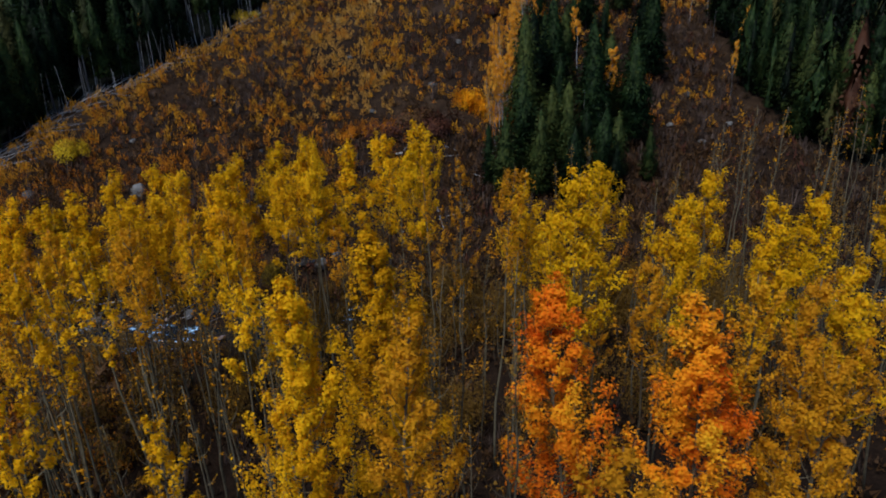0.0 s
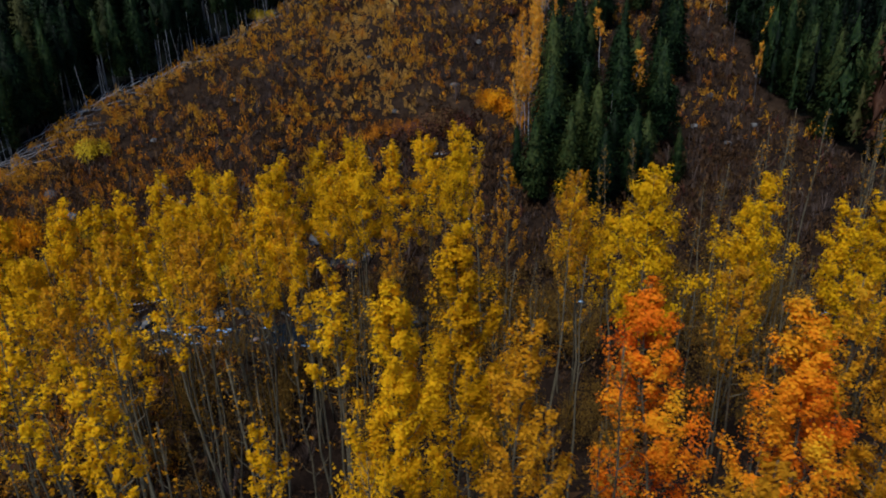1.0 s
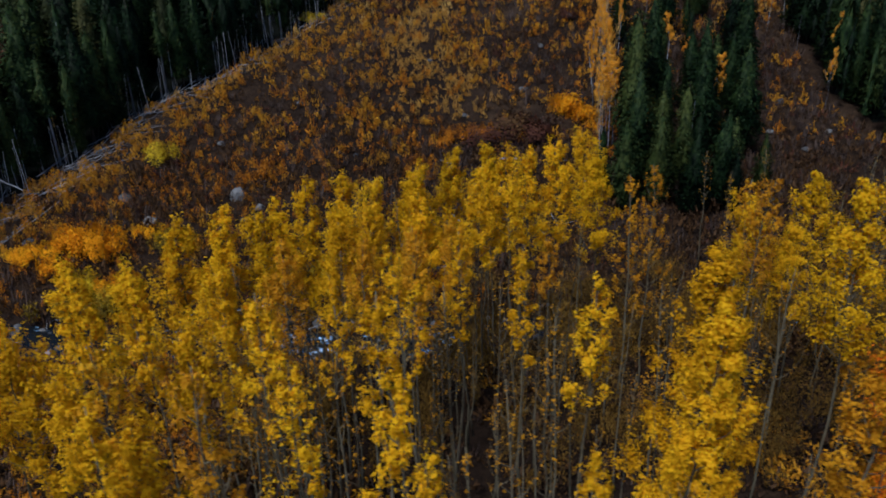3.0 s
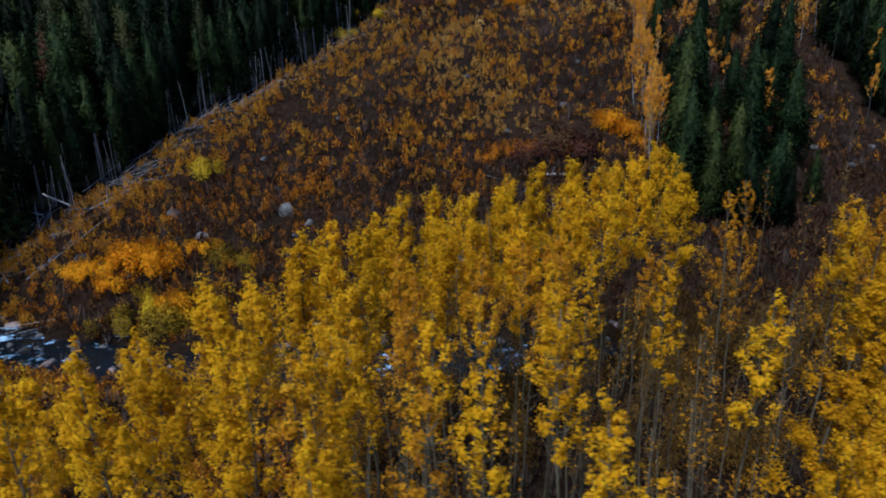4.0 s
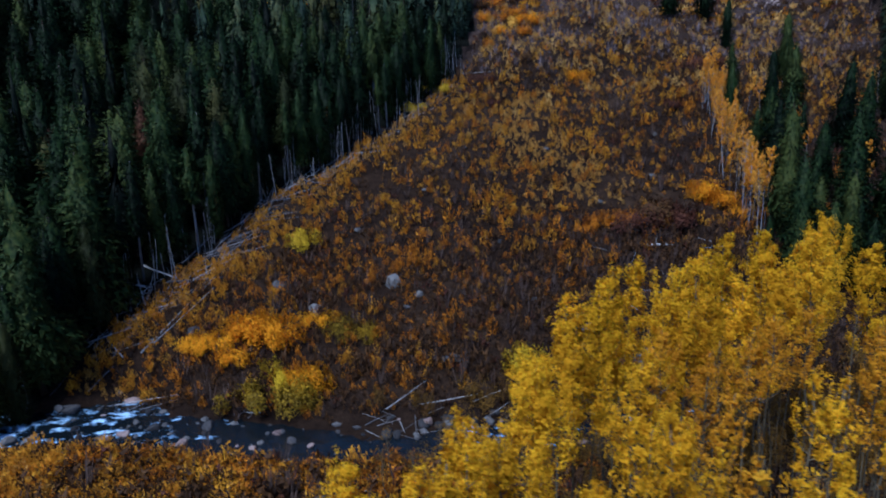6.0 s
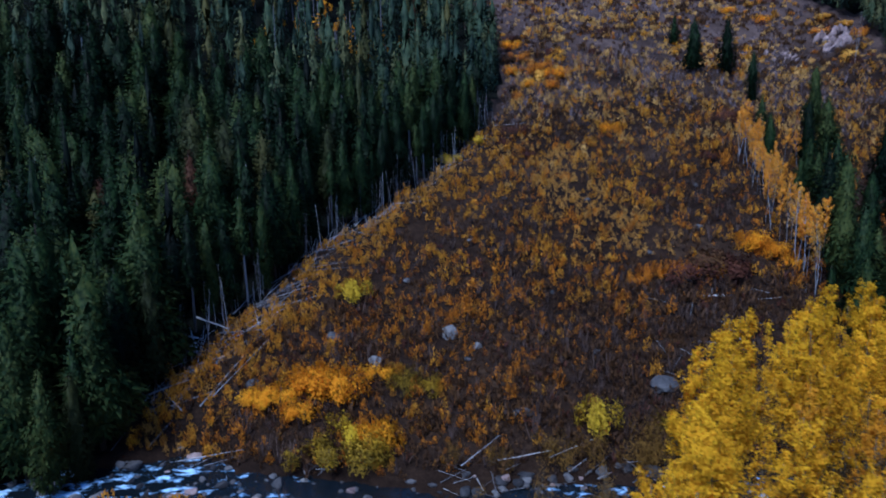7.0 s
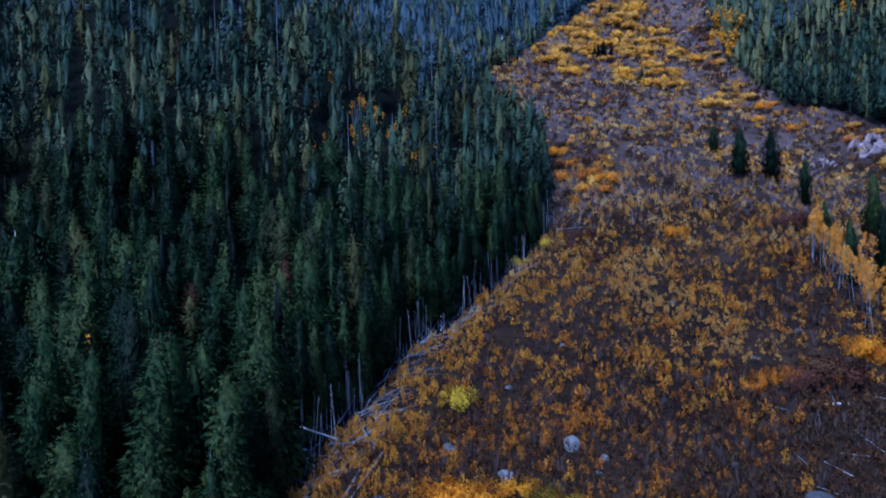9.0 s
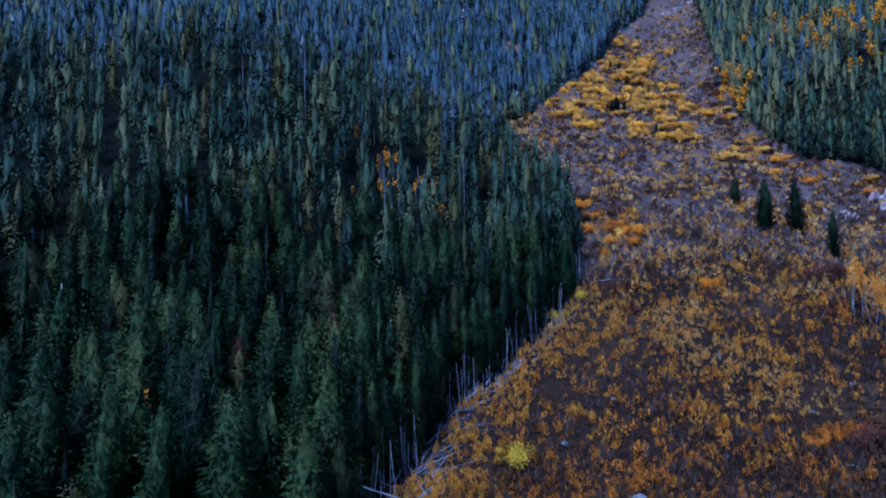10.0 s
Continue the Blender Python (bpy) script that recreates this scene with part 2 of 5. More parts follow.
def water_material():
    m = bpy.data.materials.new("rushing_creek_water")
    m.use_nodes = True
    nt = m.node_tree
    bsdf = nt.nodes["Principled BSDF"]
    mp = nt.nodes.new("ShaderNodeMapping")
    mp.inputs["Scale"].default_value = (0.55, 1.0, 1.0)
    nt.links.new(position(nt), mp.inputs["Vector"])
    a, b = noise_node(nt, 0.8, 5, 0.65, mp.outputs[0]), noise_node(nt, 5.0, 4, 0.7, mp.outputs[0])
    foam = math_node(nt, "ADD", math_node(nt, "MULTIPLY", a, 0.75), math_node(nt, "MULTIPLY", b, 0.25))
    along = nt.nodes.new("ShaderNodeSeparateXYZ")
    nt.links.new(position(nt), along.inputs[0])
    calm = nt.nodes.new("ShaderNodeFloatCurve")
    curve = calm.mapping.curves[0]
    for at, level in [(0.0, 0.475), (0.40, 0.475), (0.44, 0.40), (0.58, 0.40), (0.65, 0.51), (0.71, 0.42), (0.78, 0.51), (0.84, 0.42), (1.0, 0.46)]:
        if 0.0 < at < 1.0:
            curve.points.new(at, level)
        else:
            curve.points[0 if at == 0.0 else -1].location = (at, level)
    calm.mapping.update()
    span = nt.nodes.new("ShaderNodeMapRange")
    span.inputs["From Min"].default_value, span.inputs["From Max"].default_value = -80.0, 10.0
    nt.links.new(along.outputs["X"], span.inputs["Value"])
    nt.links.new(span.outputs[0], calm.inputs["Value"])
    foam = math_node(nt, "ADD", foam, math_node(nt, "SUBTRACT", calm.outputs[0], 0.5))
    # Foam is tinted blue, the sky's reflection painted into its colour.
    nt.links.new(ramp_node(nt, foam, [(0.535, (0.005, 0.008, 0.012)), (0.565, (0.08, 0.15, 0.26)), (0.605, (0.46, 0.68, 0.98))]), bsdf.inputs["Base Color"])
    nt.links.new(ramp_node(nt, foam, [(0.50, (0.08,) * 3), (0.62, (0.6,) * 3)]), bsdf.inputs["Roughness"])
    bp = nt.nodes.new("ShaderNodeBump")
    bp.inputs["Strength"].default_value, bp.inputs["Distance"].default_value = 0.8, 0.12
    nt.links.new(foam, bp.inputs["Height"])
    nt.links.new(bp.outputs[0], bsdf.inputs["Normal"])
    return m


GROUND, SHADED_FLOOR, WATER = ground_material(), ground_material(False), water_material()
# Far forest floor: colour lifted to grey-blue in place of haze between trees.
HAZED_FLOOR = solid_material("haze_tinted_mountain_floor", [(0.3, (0.016, 0.026, 0.032)), (0.55, (0.030, 0.043, 0.050)), (0.8, (0.065, 0.078, 0.082))], 0.3, 1.0, 0.5, by_object=0.0, fine=0.7)


# ---- the lie of the land ----
GY = [-400, -60, 0, 30, 41, 44, 46, 50, 53, 58, 64, 75, 85, 103, 116, 145, 175, 207, 263, 300, 430, 800, 2500]
GZ = [6, -0.5, -1.4, -1.5, -1.4, -2.0, -2.6, -2.6, -1.5, 0.4, 1.9, 5.0, 8.7, 14.4, 18.2, 29.5, 42.5, 59, 92, 116, 196, 440, 1100]


def creek_y(x):
    """How far the creek's middle line strays from its mean."""
    return 1.3 * np.sin(x / 11.0 + 0.6) + 0.03 * (x + 20) - 0.5 + 3.4 * np.exp(-((x + 54) / 9.5) ** 2)


def smooth(a, b, v):
    u = np.clip((v - a) / (b - a), 0, 1)
    return u * u * (3 - 2 * u)


def land(x, y):
    """Height of the ground without its small unevenness."""
    x, y = np.asarray(x, float), np.asarray(y, float)
    near = smooth(75, 55, y) * smooth(30, 42, y)
    v = y - creek_y(x) * near
    z = sum(np.interp(v + d, GY, GZ) for d in (-1.2, 0, 1.2)) / 3
    up = smooth(52, 88, y)
    z = z + up * (0.10 * (np.clip(x, -30, 5) + 13) - 0.11 * (np.clip(x, 5, 42) - 5))
    z = z + 0.45 * np.maximum(0, x - 52) * smooth(90, 190, y)
    z = z + 0.30 * np.maximum(0, -46 - np.maximum(x, -160)) * smooth(90, 140, y) * (1 - 0.7 * smooth(185, 235, y))
    z = z - 16 * smooth(185, 235, y) * smooth(350, 260, y) * smooth(-35, -75, x)
    z = z + 21 * np.exp(-((x + 85) / np.where(x < -85, 42, 58)) ** 2 - ((y - 185) / 35) ** 2)
    return z


def rough_land(x, y):
    """The ground as it is built, with hummocks."""
    x, y = np.asarray(x, float), np.asarray(y, float)
    b = 0.35 * np.sin(x * 0.41 + 1.3 * np.sin(y * 0.23)) * np.sin(y * 0.37 + 0.8 * np.sin(x * 0.31))
    b = b + 0.9 * np.sin(x * 0.09 + 1.0) * np.sin(y * 0.075 + 2.0) * smooth(95, 150, y)
    return land(x, y) + b * (1 - 0.75 * smooth(60, 44, y) * smooth(20, 40, y))


EDGE_Y = [40, 48, 57.7, 67.6, 75.4, 88, 92, 101, 110, 125, 143, 150, 160, 175, 190, 210, 225, 235, 245, 256, 296, 338, 348, 380, 450, 900]
EDGE_X = [-59, -57.6, -57.2, -55.0, -51, -46, -42, -37, -31, -22, -17.5, -17.5, -20, -25, -28, -27, -20, -10, -2, 5, 30, 46, 64, 80, 104, 170]
RIGHT_Y = [30, 62, 74, 84, 109, 125, 145, 165, 182, 195, 228, 256, 280, 309, 400, 900]
RIGHT_X = [60, 46, 39, 36.5, 41, 52, 62, 65, 61, 55, 55, 60.5, 69, 78, 103, 200]


def left_edge(y):
    return np.interp(y, EDGE_Y, EDGE_X)


def right_edge(y):
    return np.interp(y, RIGHT_Y, RIGHT_X)


# ---- mesh making ----
def build(name, verts, faces, materials, index=None, shade=False, normals=None, tint=None):
    me = bpy.data.meshes.new(name)
    me.from_pydata(np.asarray(verts).tolist(), [], faces if isinstance(faces, list) else faces.tolist())
    for m in materials if isinstance(materials, (list, tuple)) else [materials]:
        me.materials.append(m)
    if index is not None:
        me.polygons.foreach_set("material_index", np.asarray(index, np.int32))
    if shade:
        me.polygons.foreach_set("use_smooth", np.ones(len(me.polygons), bool))
    me.update()
    if tint is not None:
        me.attributes.new("tint", "FLOAT", "POINT").data.foreach_set("value", np.asarray(tint, np.float32))
    if normals is not None:
        me.normals_split_custom_set_from_vertices(np.asarray(normals).tolist())
    return me


def crown_normals(v, seed, stray=0.30, rise=(-0.2, 0.15, 0.6, 0.9)):
    """Soft normals for needles: outwards from the stem, drooping low on the crown and upwards at the spire, a little uneven."""
    rng = np.random.default_rng(seed)
    r = np.linalg.norm(v[:, :2], axis=1)[:, None] + 1e-6
    n = np.column_stack([v[:, :2] / r, np.interp(v[:, 2] / v[:, 2].max(), [0.1, 0.5, 0.85, 1.0], rise)]) + rng.normal(0, stray, (len(v), 3))
    return n / np.linalg.norm(n, axis=1)[:, None]


def turned_out(v, f, normals):
    """Triangles wound so that each faces the way its normals point."""
    f = np.asarray(f)
    geo = np.cross(v[f[:, 1]] - v[f[:, 0]], v[f[:, 2]] - v[f[:, 0]])
    back = (geo * normals[f].sum(axis=1)).sum(axis=1) < 0
    f[back] = f[back][:, ::-1]
    return f


def joined(pieces):
    """One list of verts and faces from several."""
    verts, faces, n = [], [], 0
    for v, f in pieces:
        verts.append(np.asarray(v, float))
        faces += [tuple(int(k) + n for k in q) for q in f]
        n += len(v)
    return np.concatenate(verts), faces


def tube(points, radii, sides=6):
    points = np.asarray(points, float)
    v, f = [], []
    for k, (p, r) in enumerate(zip(points, radii)):
        d = points[min(k + 1, len(points) - 1)] - points[max(k - 1, 0)]
        d = d / (np.linalg.norm(d) + 1e-9)
        a = np.cross(d, (0.31, 0.87, 0.38) if abs(d[2]) > 0.8 else (0, 0, 1))
        a = a / np.linalg.norm(a)
        b = np.cross(d, a)
        for s in range(sides):
            w = 2 * math.pi * s / sides
            v.append(p + r * (math.cos(w) * a + math.sin(w) * b))
    for k in range(len(points) - 1):
        for s in range(sides):
            t = (s + 1) % sides
            f.append((k * sides + s, k * sides + t, (k + 1) * sides + t, (k + 1) * sides + s))
    f.append(tuple(range(sides))[::-1])
    f.append(tuple((len(points) - 1) * sides + s for s in range(sides)))
    return np.array(v), f


def leaf_normals(face, rng, corners):
    """Shading normals for a crown of leaves: each about the way its clump faces."""
    n = face / (np.linalg.norm(face, axis=1)[:, None] + 1e-9) + 0.3 * rng.normal(size=face.shape)
    return np.repeat(n / np.linalg.norm(n, axis=1)[:, None], corners, axis=0)


def leaves(points, size, rng, face=None, stray=0.55, corners=4):
    """Rhombic blades, one at each point, turned at random or facing about one way each."""
    n = len(points)
    if face is None:
        face, stray = np.zeros((n, 3)), 1.0
    nor = face / (np.linalg.norm(face, axis=1)[:, None] + 1e-9) + stray * rng.normal(size=(n, 3))
    a = np.cross(nor, rng.normal(size=(n, 3)))
    a /= np.linalg.norm(a, axis=1)[:, None] + 1e-9
    b = np.cross(a, nor)
    b /= np.linalg.norm(b, axis=1)[:, None] + 1e-9
    s = (size * rng.uniform(0.6, 1.35, n))[:, None]
    if corners == 3:
        v = np.stack([points - a * s * 0.6 - b * s * 0.5, points - a * s * 0.6 + b * s * 0.5, points + a * s * 0.75], 1).reshape(-1, 3)
    else:
        v = np.stack([points - a * s * 0.6, points + b * s * 0.42, points + a * s * 0.6, points - b * s * 0.42], 1).reshape(-1, 3)
    return v, np.arange(corners * n).reshape(n, corners)


def aspen_meshes(seed, h, low, wide, plumes, per_plume, size=0.08, thick=0.4, corners=3):
    """Trunk with rising limbs, each wrapped in a flame-shaped plume of leaves. low: where the crown begins, as a share of the height."""
    rng = np.random.default_rng(seed)
    zs = np.linspace(0, h, 9)
    wob = np.cumsum(rng.normal(0, 0.10, (9, 2)), axis=0)
    wob -= wob[0]
    axis = np.column_stack([wob, zs])
    rad = 0.05 * (1 - zs / h) ** 0.8 * (h / 14) + 0.015
    bole, wood, pts, face = tube(axis, rad, 6), [], [], []
    for k in range(plumes):
        u = low + (0.97 - low) * ((k + rng.uniform(0, 1)) / plumes) ** 0.9
        z = u * h
        root = np.array([np.interp(z, zs, axis[:, 0]), np.interp(z, zs, axis[:, 1]), z])
        s = (u - low) / (1 - low)
        reach = wide * float(np.interp(s, [0, 0.12, 0.45, 0.75, 1], [0.75, 1.0, 0.74, 0.40, 0.10])) * rng.uniform(0.5, 1.2)
        w = k * 2.4 + rng.uniform(-0.6, 0.6)
        rise = reach * rng.uniform(0.7, 1.9) + 0.3 * s
        out = np.array([math.cos(w), math.sin(w), 0]) * reach
        limb = np.array([root, root + out * 0.45 + (0, 0, rise * 0.22), root + out * 0.8 + (0, 0, rise * 0.6), root + out + (0, 0, rise * 1.15)])
        wood.append(tube(limb, [0.022, 0.016, 0.010, 0.005], 3))
        n = max(6, int(rng.poisson(per_plume) * rng.uniform(0.4, 1.5) * (0.45 + 0.55 * reach / wide)))
        lumps = int(rng.integers(3, 6))
        centre = np.clip(rng.beta(1.7, 1.3, lumps) * 0.85 + 0.2, 0.25, 1.04)
        pick = rng.integers(0, lumps, n)
        q = np.clip(centre[pick] + rng.normal(0, 0.055, n), 0.15, 1.08)
        at = np.column_stack([np.interp(q, [0, 0.34, 0.67, 1.0, 1.05], np.append(limb[:, c], limb[3, c] * 1.15 - limb[2, c] * 0.15)) for c in range(3)])
        spread = thick * (0.55 + 0.45 * reach / wide) * rng.uniform(0.5, 1.0, lumps)
        shift = rng.normal(0, 0.28, (lumps, 3)) * spread[:, None]
        d = rng.normal(size=(n, 3))
        d /= np.linalg.norm(d, axis=1)[:, None]
        off = shift[pick] + d * (spread[pick] * rng.uniform(0, 1, n) ** 0.5)[:, None] * (0.85, 0.85, 0.75)
        pts.append(at + off)
        face.append(d * 0.7 + out / max(reach, 0.1) * 0.45 + (0, 0, 0.55))
    pts, face = np.concatenate(pts), np.concatenate(face)
    return bole, joined(wood), leaves(pts, size, rng, face, 0.3, corners) + (leaf_normals(face, rng, corners),)


def conifer_meshes(seed, h, low, wide, sprays, length=0.5, tiers=16, ragged=0.28):
    """A straight bole, a slim dark core and many sprays of needles in uneven tiers that droop below and rise to a spire."""
    rng = np.random.default_rng(seed)
    bole = tube([(0, 0, 0), (0.002 * h, 0.001 * h, h * 0.5), (0, 0, h * 0.98)], [0.013 * h, 0.008 * h, 0.001 * h], 6)
    bumps = rng.uniform(1 - ragged, 1 + ragged, 14)
    lean = rng.normal(0, 0.06 * wide, 2)
    blunt = rng.uniform(0.05, 0.24)
    phase = rng.uniform(0, 6.28)

    def reach(u, w):
        return wide * np.interp(u, [0, 0.1, 0.25, 0.55, 0.8, 0.93, 1.0], [0.6, 0.92, 1.0, 0.78, 0.42 + 0.5 * blunt, 0.17 + 0.6 * blunt, 0.05]) * np.interp(u * 13, np.arange(14), bumps) * (1 + 0.18 * np.sin(2 * w + 7 * u + phase))

    v, f = [(lean[0] * 0.9, lean[1] * 0.9, h * (low + (1 - low) * 0.96))], []
    rings = (0.82, 0.62, 0.42, 0.22, 0.02) if sprays > 400 else ((0.7, 0.35, 0.02) if sprays > 100 else (0.5, 0.02))
    for u in rings:
        for k in range(7):
            w = k * 0.8976 + u * 9
            q = reach(u, w) * (0.64 if sprays > 400 else 0.5) * rng.uniform(0.75, 1.25)
            v.append((math.cos(w) * q + lean[0] * u, math.sin(w) * q + lean[1] * u, h * (low + (1 - low) * u) + rng.normal(0, 0.012 * h)))
    for k in range(7):
        j = (k + 1) % 7
        f.append((0, 1 + k, 1 + j))
        for a in range(1, 7 * len(rings) - 7, 7):
            f += [(a + k, a + 7 + k, a + 7 + j), (a + k, a + 7 + j, a + j)]
    u = 1 - rng.uniform(0, 1, sprays) ** 0.66
    snap = (np.floor(u * tiers) + 0.5 + rng.normal(0, 0.16, sprays)) / tiers
    u = np.clip(np.where(rng.uniform(0, 1, sprays) < 0.65, snap, u), 0, 0.995)
    w = rng.uniform(0, 2 * math.pi, sprays)
    r = reach(u, w)
    out = np.column_stack([np.cos(w), np.sin(w), np.zeros(sprays)])
    q = rng.uniform(0.52, 0.9, (sprays, 1))
    slope = np.interp(u, [0, 0.5, 0.85, 1], [-0.45, -0.15, 0.4, 1.3])
    root = out * r[:, None] * q
    root[:, 2] = h * (low + (1 - low) * u) + r * q[:, 0] * slope * 0.6
    root[:, :2] += lean * u[:, None]
    way = out + rng.normal(0, 0.35, (sprays, 3)) + np.column_stack([np.zeros((sprays, 2)), slope + rng.uniform(-0.4, 0.3, sprays)])
    way /= np.linalg.norm(way, axis=1)[:, None]
    size = (length * (0.38 * wide + r * rng.uniform(0.3, 0.75, sprays)))[:, None]
    side = np.cross(way, np.column_stack([rng.normal(0, 0.6, (sprays, 2)), np.ones(sprays)]))
    shingle = rng.uniform(0, 1, sprays) < (0.4 if sprays > 400 else 1.0)
    hang = out * rng.uniform(0.25, 0.7, (sprays, 1)) + rng.normal(0, 0.25, (sprays, 3)) + np.column_stack([np.zeros((sprays, 2)), np.full(sprays, -0.8)])
    hang /= np.linalg.norm(hang, axis=1)[:, None]
    way = np.where(shingle[:, None], hang, way)
    side = np.where(shingle[:, None], np.cross(way, out + rng.normal(0, 0.3, (sprays, 3))), side)
    side /= np.linalg.norm(side, axis=1)[:, None]
    n = len(v)
    v = np.concatenate([np.array(v), np.stack([root - side * size * 0.26, root + side * size * 0.26, root + way * size], 1).reshape(-1, 3)])
    f += [(n + 3 * k, n + 3 * k + 1, n + 3 * k + 2) for k in range(sprays)]
    n = len(v)
    tip = [(lean[0] + 0.06 * wide, lean[1], h * 0.94), (lean[0] - 0.05 * wide, lean[1] + 0.05 * wide, h * 0.94), (lean[0], lean[1], h)]
    return bole, (np.concatenate([v, np.array(tip)]), f + [(n, n + 1, n + 2)])


def part(name, mesh, parent, label=""):
    ob = new(name, mesh)
    ob.parent = parent
    return tagged(ob, label)


def plant(name, parts, label, category, group=""):
    """A plant as an Empty at its foot with its parts under it."""
    root = new(name)
    root.empty_display_size = 0.5
    for n, me in parts:
        ob = part(n, me, root)
        if n in ("branchwork", "stemwork"):
            ob["kind"] = "stuff"
    return tagged(root, label, category, group)


def stamp(templates, spots, scales, turns, picks, soft=False):
    """Many copies of a few templates as one array of verts and one of faces (templates with faces of one size).
    soft: gives the crowns' normals too."""
    verts, faces, nors, tints, n = [], [], [], [], 0
    lot = np.random.default_rng(len(spots)).uniform(-0.5, 0.5, len(spots))
    for k, (tv, tf) in enumerate(templates):
        at = np.nonzero(picks == k)[0]
        if not len(at):
            continue
        c, s = np.cos(turns[at])[:, None], np.sin(turns[at])[:, None]
        sx, sz = scales[at, 0][:, None], scales[at, 1][:, None]
        x, y, z = tv[:, 0] * sx, tv[:, 1] * sx, tv[:, 2] * sz
        v = np.stack([x * c - y * s + spots[at, 0][:, None], x * s + y * c + spots[at, 1][:, None], z + spots[at, 2][:, None]], -1).reshape(-1, 3)
        if soft:
            q = crown_normals(tv, k, 0.3, (0.1, 0.3, 0.42, 0.6))
            tf = turned_out(tv, tf, q)
        f = (np.asarray(tf)[None] + (np.arange(len(at)) * len(tv))[:, None, None]).reshape(-1, np.asarray(tf).shape[1]) + n
        verts.append(v)
        faces.append(f)
        if soft:
            tints.append(np.repeat(lot[at], len(tv)))
            nors.append(np.stack([q[:, 0] * c - q[:, 1] * s, q[:, 0] * s + q[:, 1] * c, np.broadcast_to(q[:, 2], (len(at), len(tv)))], -1).reshape(-1, 3))
        n += len(v)
    if soft:
        return np.concatenate(verts), np.concatenate(faces), np.concatenate(nors), np.concatenate(tints)
    return np.concatenate(verts), np.concatenate(faces)


# ---- ground ----
def ground():
    xs = np.concatenate([np.linspace(-1500, -220, 24)[:-1], np.linspace(-220, -100, 40)[:-1], np.arange(-100, 80, 1.5), np.linspace(80, 260, 60)[:-1], np.linspace(260, 1500, 22)])
    ys = np.concatenate([np.linspace(-900, -40, 18)[:-1], np.linspace(-40, 10, 20)[:-1], np.arange(10, 60, 1.0), np.arange(60, 160, 1.6), np.arange(160, 340, 3.0), np.linspace(340, 900, 70)[:-1], np.linspace(900, 2400, 16)])
    gx, gy = np.meshgrid(xs, ys)
    v = np.column_stack([gx.ravel(), gy.ravel(), rough_land(gx, gy).ravel()])
    i, j = np.meshgrid(np.arange(len(ys) - 1), np.arange(len(xs) - 1), indexing="ij")
    a = (i * len(xs) + j).ravel()
    f = np.column_stack([a, a + 1, a + 1 + len(xs), a + len(xs)])
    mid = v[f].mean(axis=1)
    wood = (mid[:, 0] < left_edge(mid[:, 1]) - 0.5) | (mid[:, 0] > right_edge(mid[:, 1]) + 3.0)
    return tagged(new("ground", build("ground", v, f, [GROUND, SHADED_FLOOR, HAZED_FLOOR], wood.astype(np.int32) * (1 + (mid[:, 1] > 236)), shade=True)), "dark brown autumn hillside soil sloping down to a creek", "ground", kind="structure")


ground()


def creek():
    xs = np.arange(-130, 80, 0.5)
    ws = np.linspace(-4.0, 4.0, 17)
    gx, gw = np.meshgrid(xs, ws)
    rng = np.random.default_rng(3)
    gy = 48 + creek_y(gx) + gw
    z = -2.28 - 0.17 * smooth(-40, -31, gx) + 0.05 * np.sin(gx * 1.7 + gw * 2.1) * np.sin(gw * 1.3) + rng.normal(0, 0.025, gx.shape)
    v = np.column_stack([gx.ravel(), gy.ravel(), z.ravel()])
    i, j = np.meshgrid(np.arange(len(ws) - 1), np.arange(len(xs) - 1), indexing="ij")
    a = (i * len(xs) + j).ravel()
    f = np.column_stack([a, a + 1, a + 1 + len(xs), a + len(xs)])
    return tagged(new("water", build("water", v, f, WATER, shade=True)), "shallow rushing mountain creek with white water between stones", "water", kind="structure")


creek()

# ---- aspen grove on the near bank ----
R = np.random.default_rng(11)
ASPENS = {}


def aspen_kind(key, count, leaf, name, label, bark=None, **how):
    ASPENS[key] = []
    for k in range(count):
        bole, wood, foliage = aspen_meshes(hash_seed(key, k), **how)
        parts = [("trunk", build("trunk", bole[0], bole[1], bark or ASPEN_BARK, shade=True)), ("branchwork", build("branchwork", wood[0], wood[1], bark or ASPEN_BARK)), ("crown", build("crown", foliage[0], foliage[1], leaf, shade=True, normals=foliage[2]))]
        ASPENS[key].append((name, parts, label))


def hash_seed(key, k):
    return sum(ord(ch) * (n + 3) for n, ch in enumerate(key)) * 17 + k


aspen_kind("yellow", 4, YELLOW, "aspen", "tall slender aspen in full yellow autumn leaf", h=15.0, low=0.60, wide=1.5, plumes=34, per_plume=230, size=0.086, thick=0.52)
aspen_kind("lime", 4, LIME, "aspen", "tall aspen with yellow-green leaves in the grove", h=14.5, low=0.53, wide=1.55, plumes=37, per_plume=230, size=0.092, thick=0.58)
aspen_kind("gold", 4, GOLD, "aspen", "tall slim aspen with thinning golden leaves", h=15.0, low=0.69, wide=1.05, plumes=23, per_plume=120, size=0.08, thick=0.36)
aspen_kind("sparse", 4, RUSSET, "aspen", "thin aspen with few brownish leaves remaining", h=14.0, low=0.58, wide=0.9, plumes=18, per_plume=34, size=0.075, thick=0.4)
aspen_kind("bare", 3, GOLD, "aspen", "nearly bare pale-stemmed aspen", h=14.0, low=0.55, wide=0.95, plumes=16, per_plume=9, size=0.08, thick=0.25)
aspen_kind("orange", 3, ORANGE, "aspen", "bushy aspen in bright orange-red autumn leaf", h=15.0, low=0.28, wide=1.9, plumes=58, per_plume=560, size=0.082, thick=0.52, corners=4)
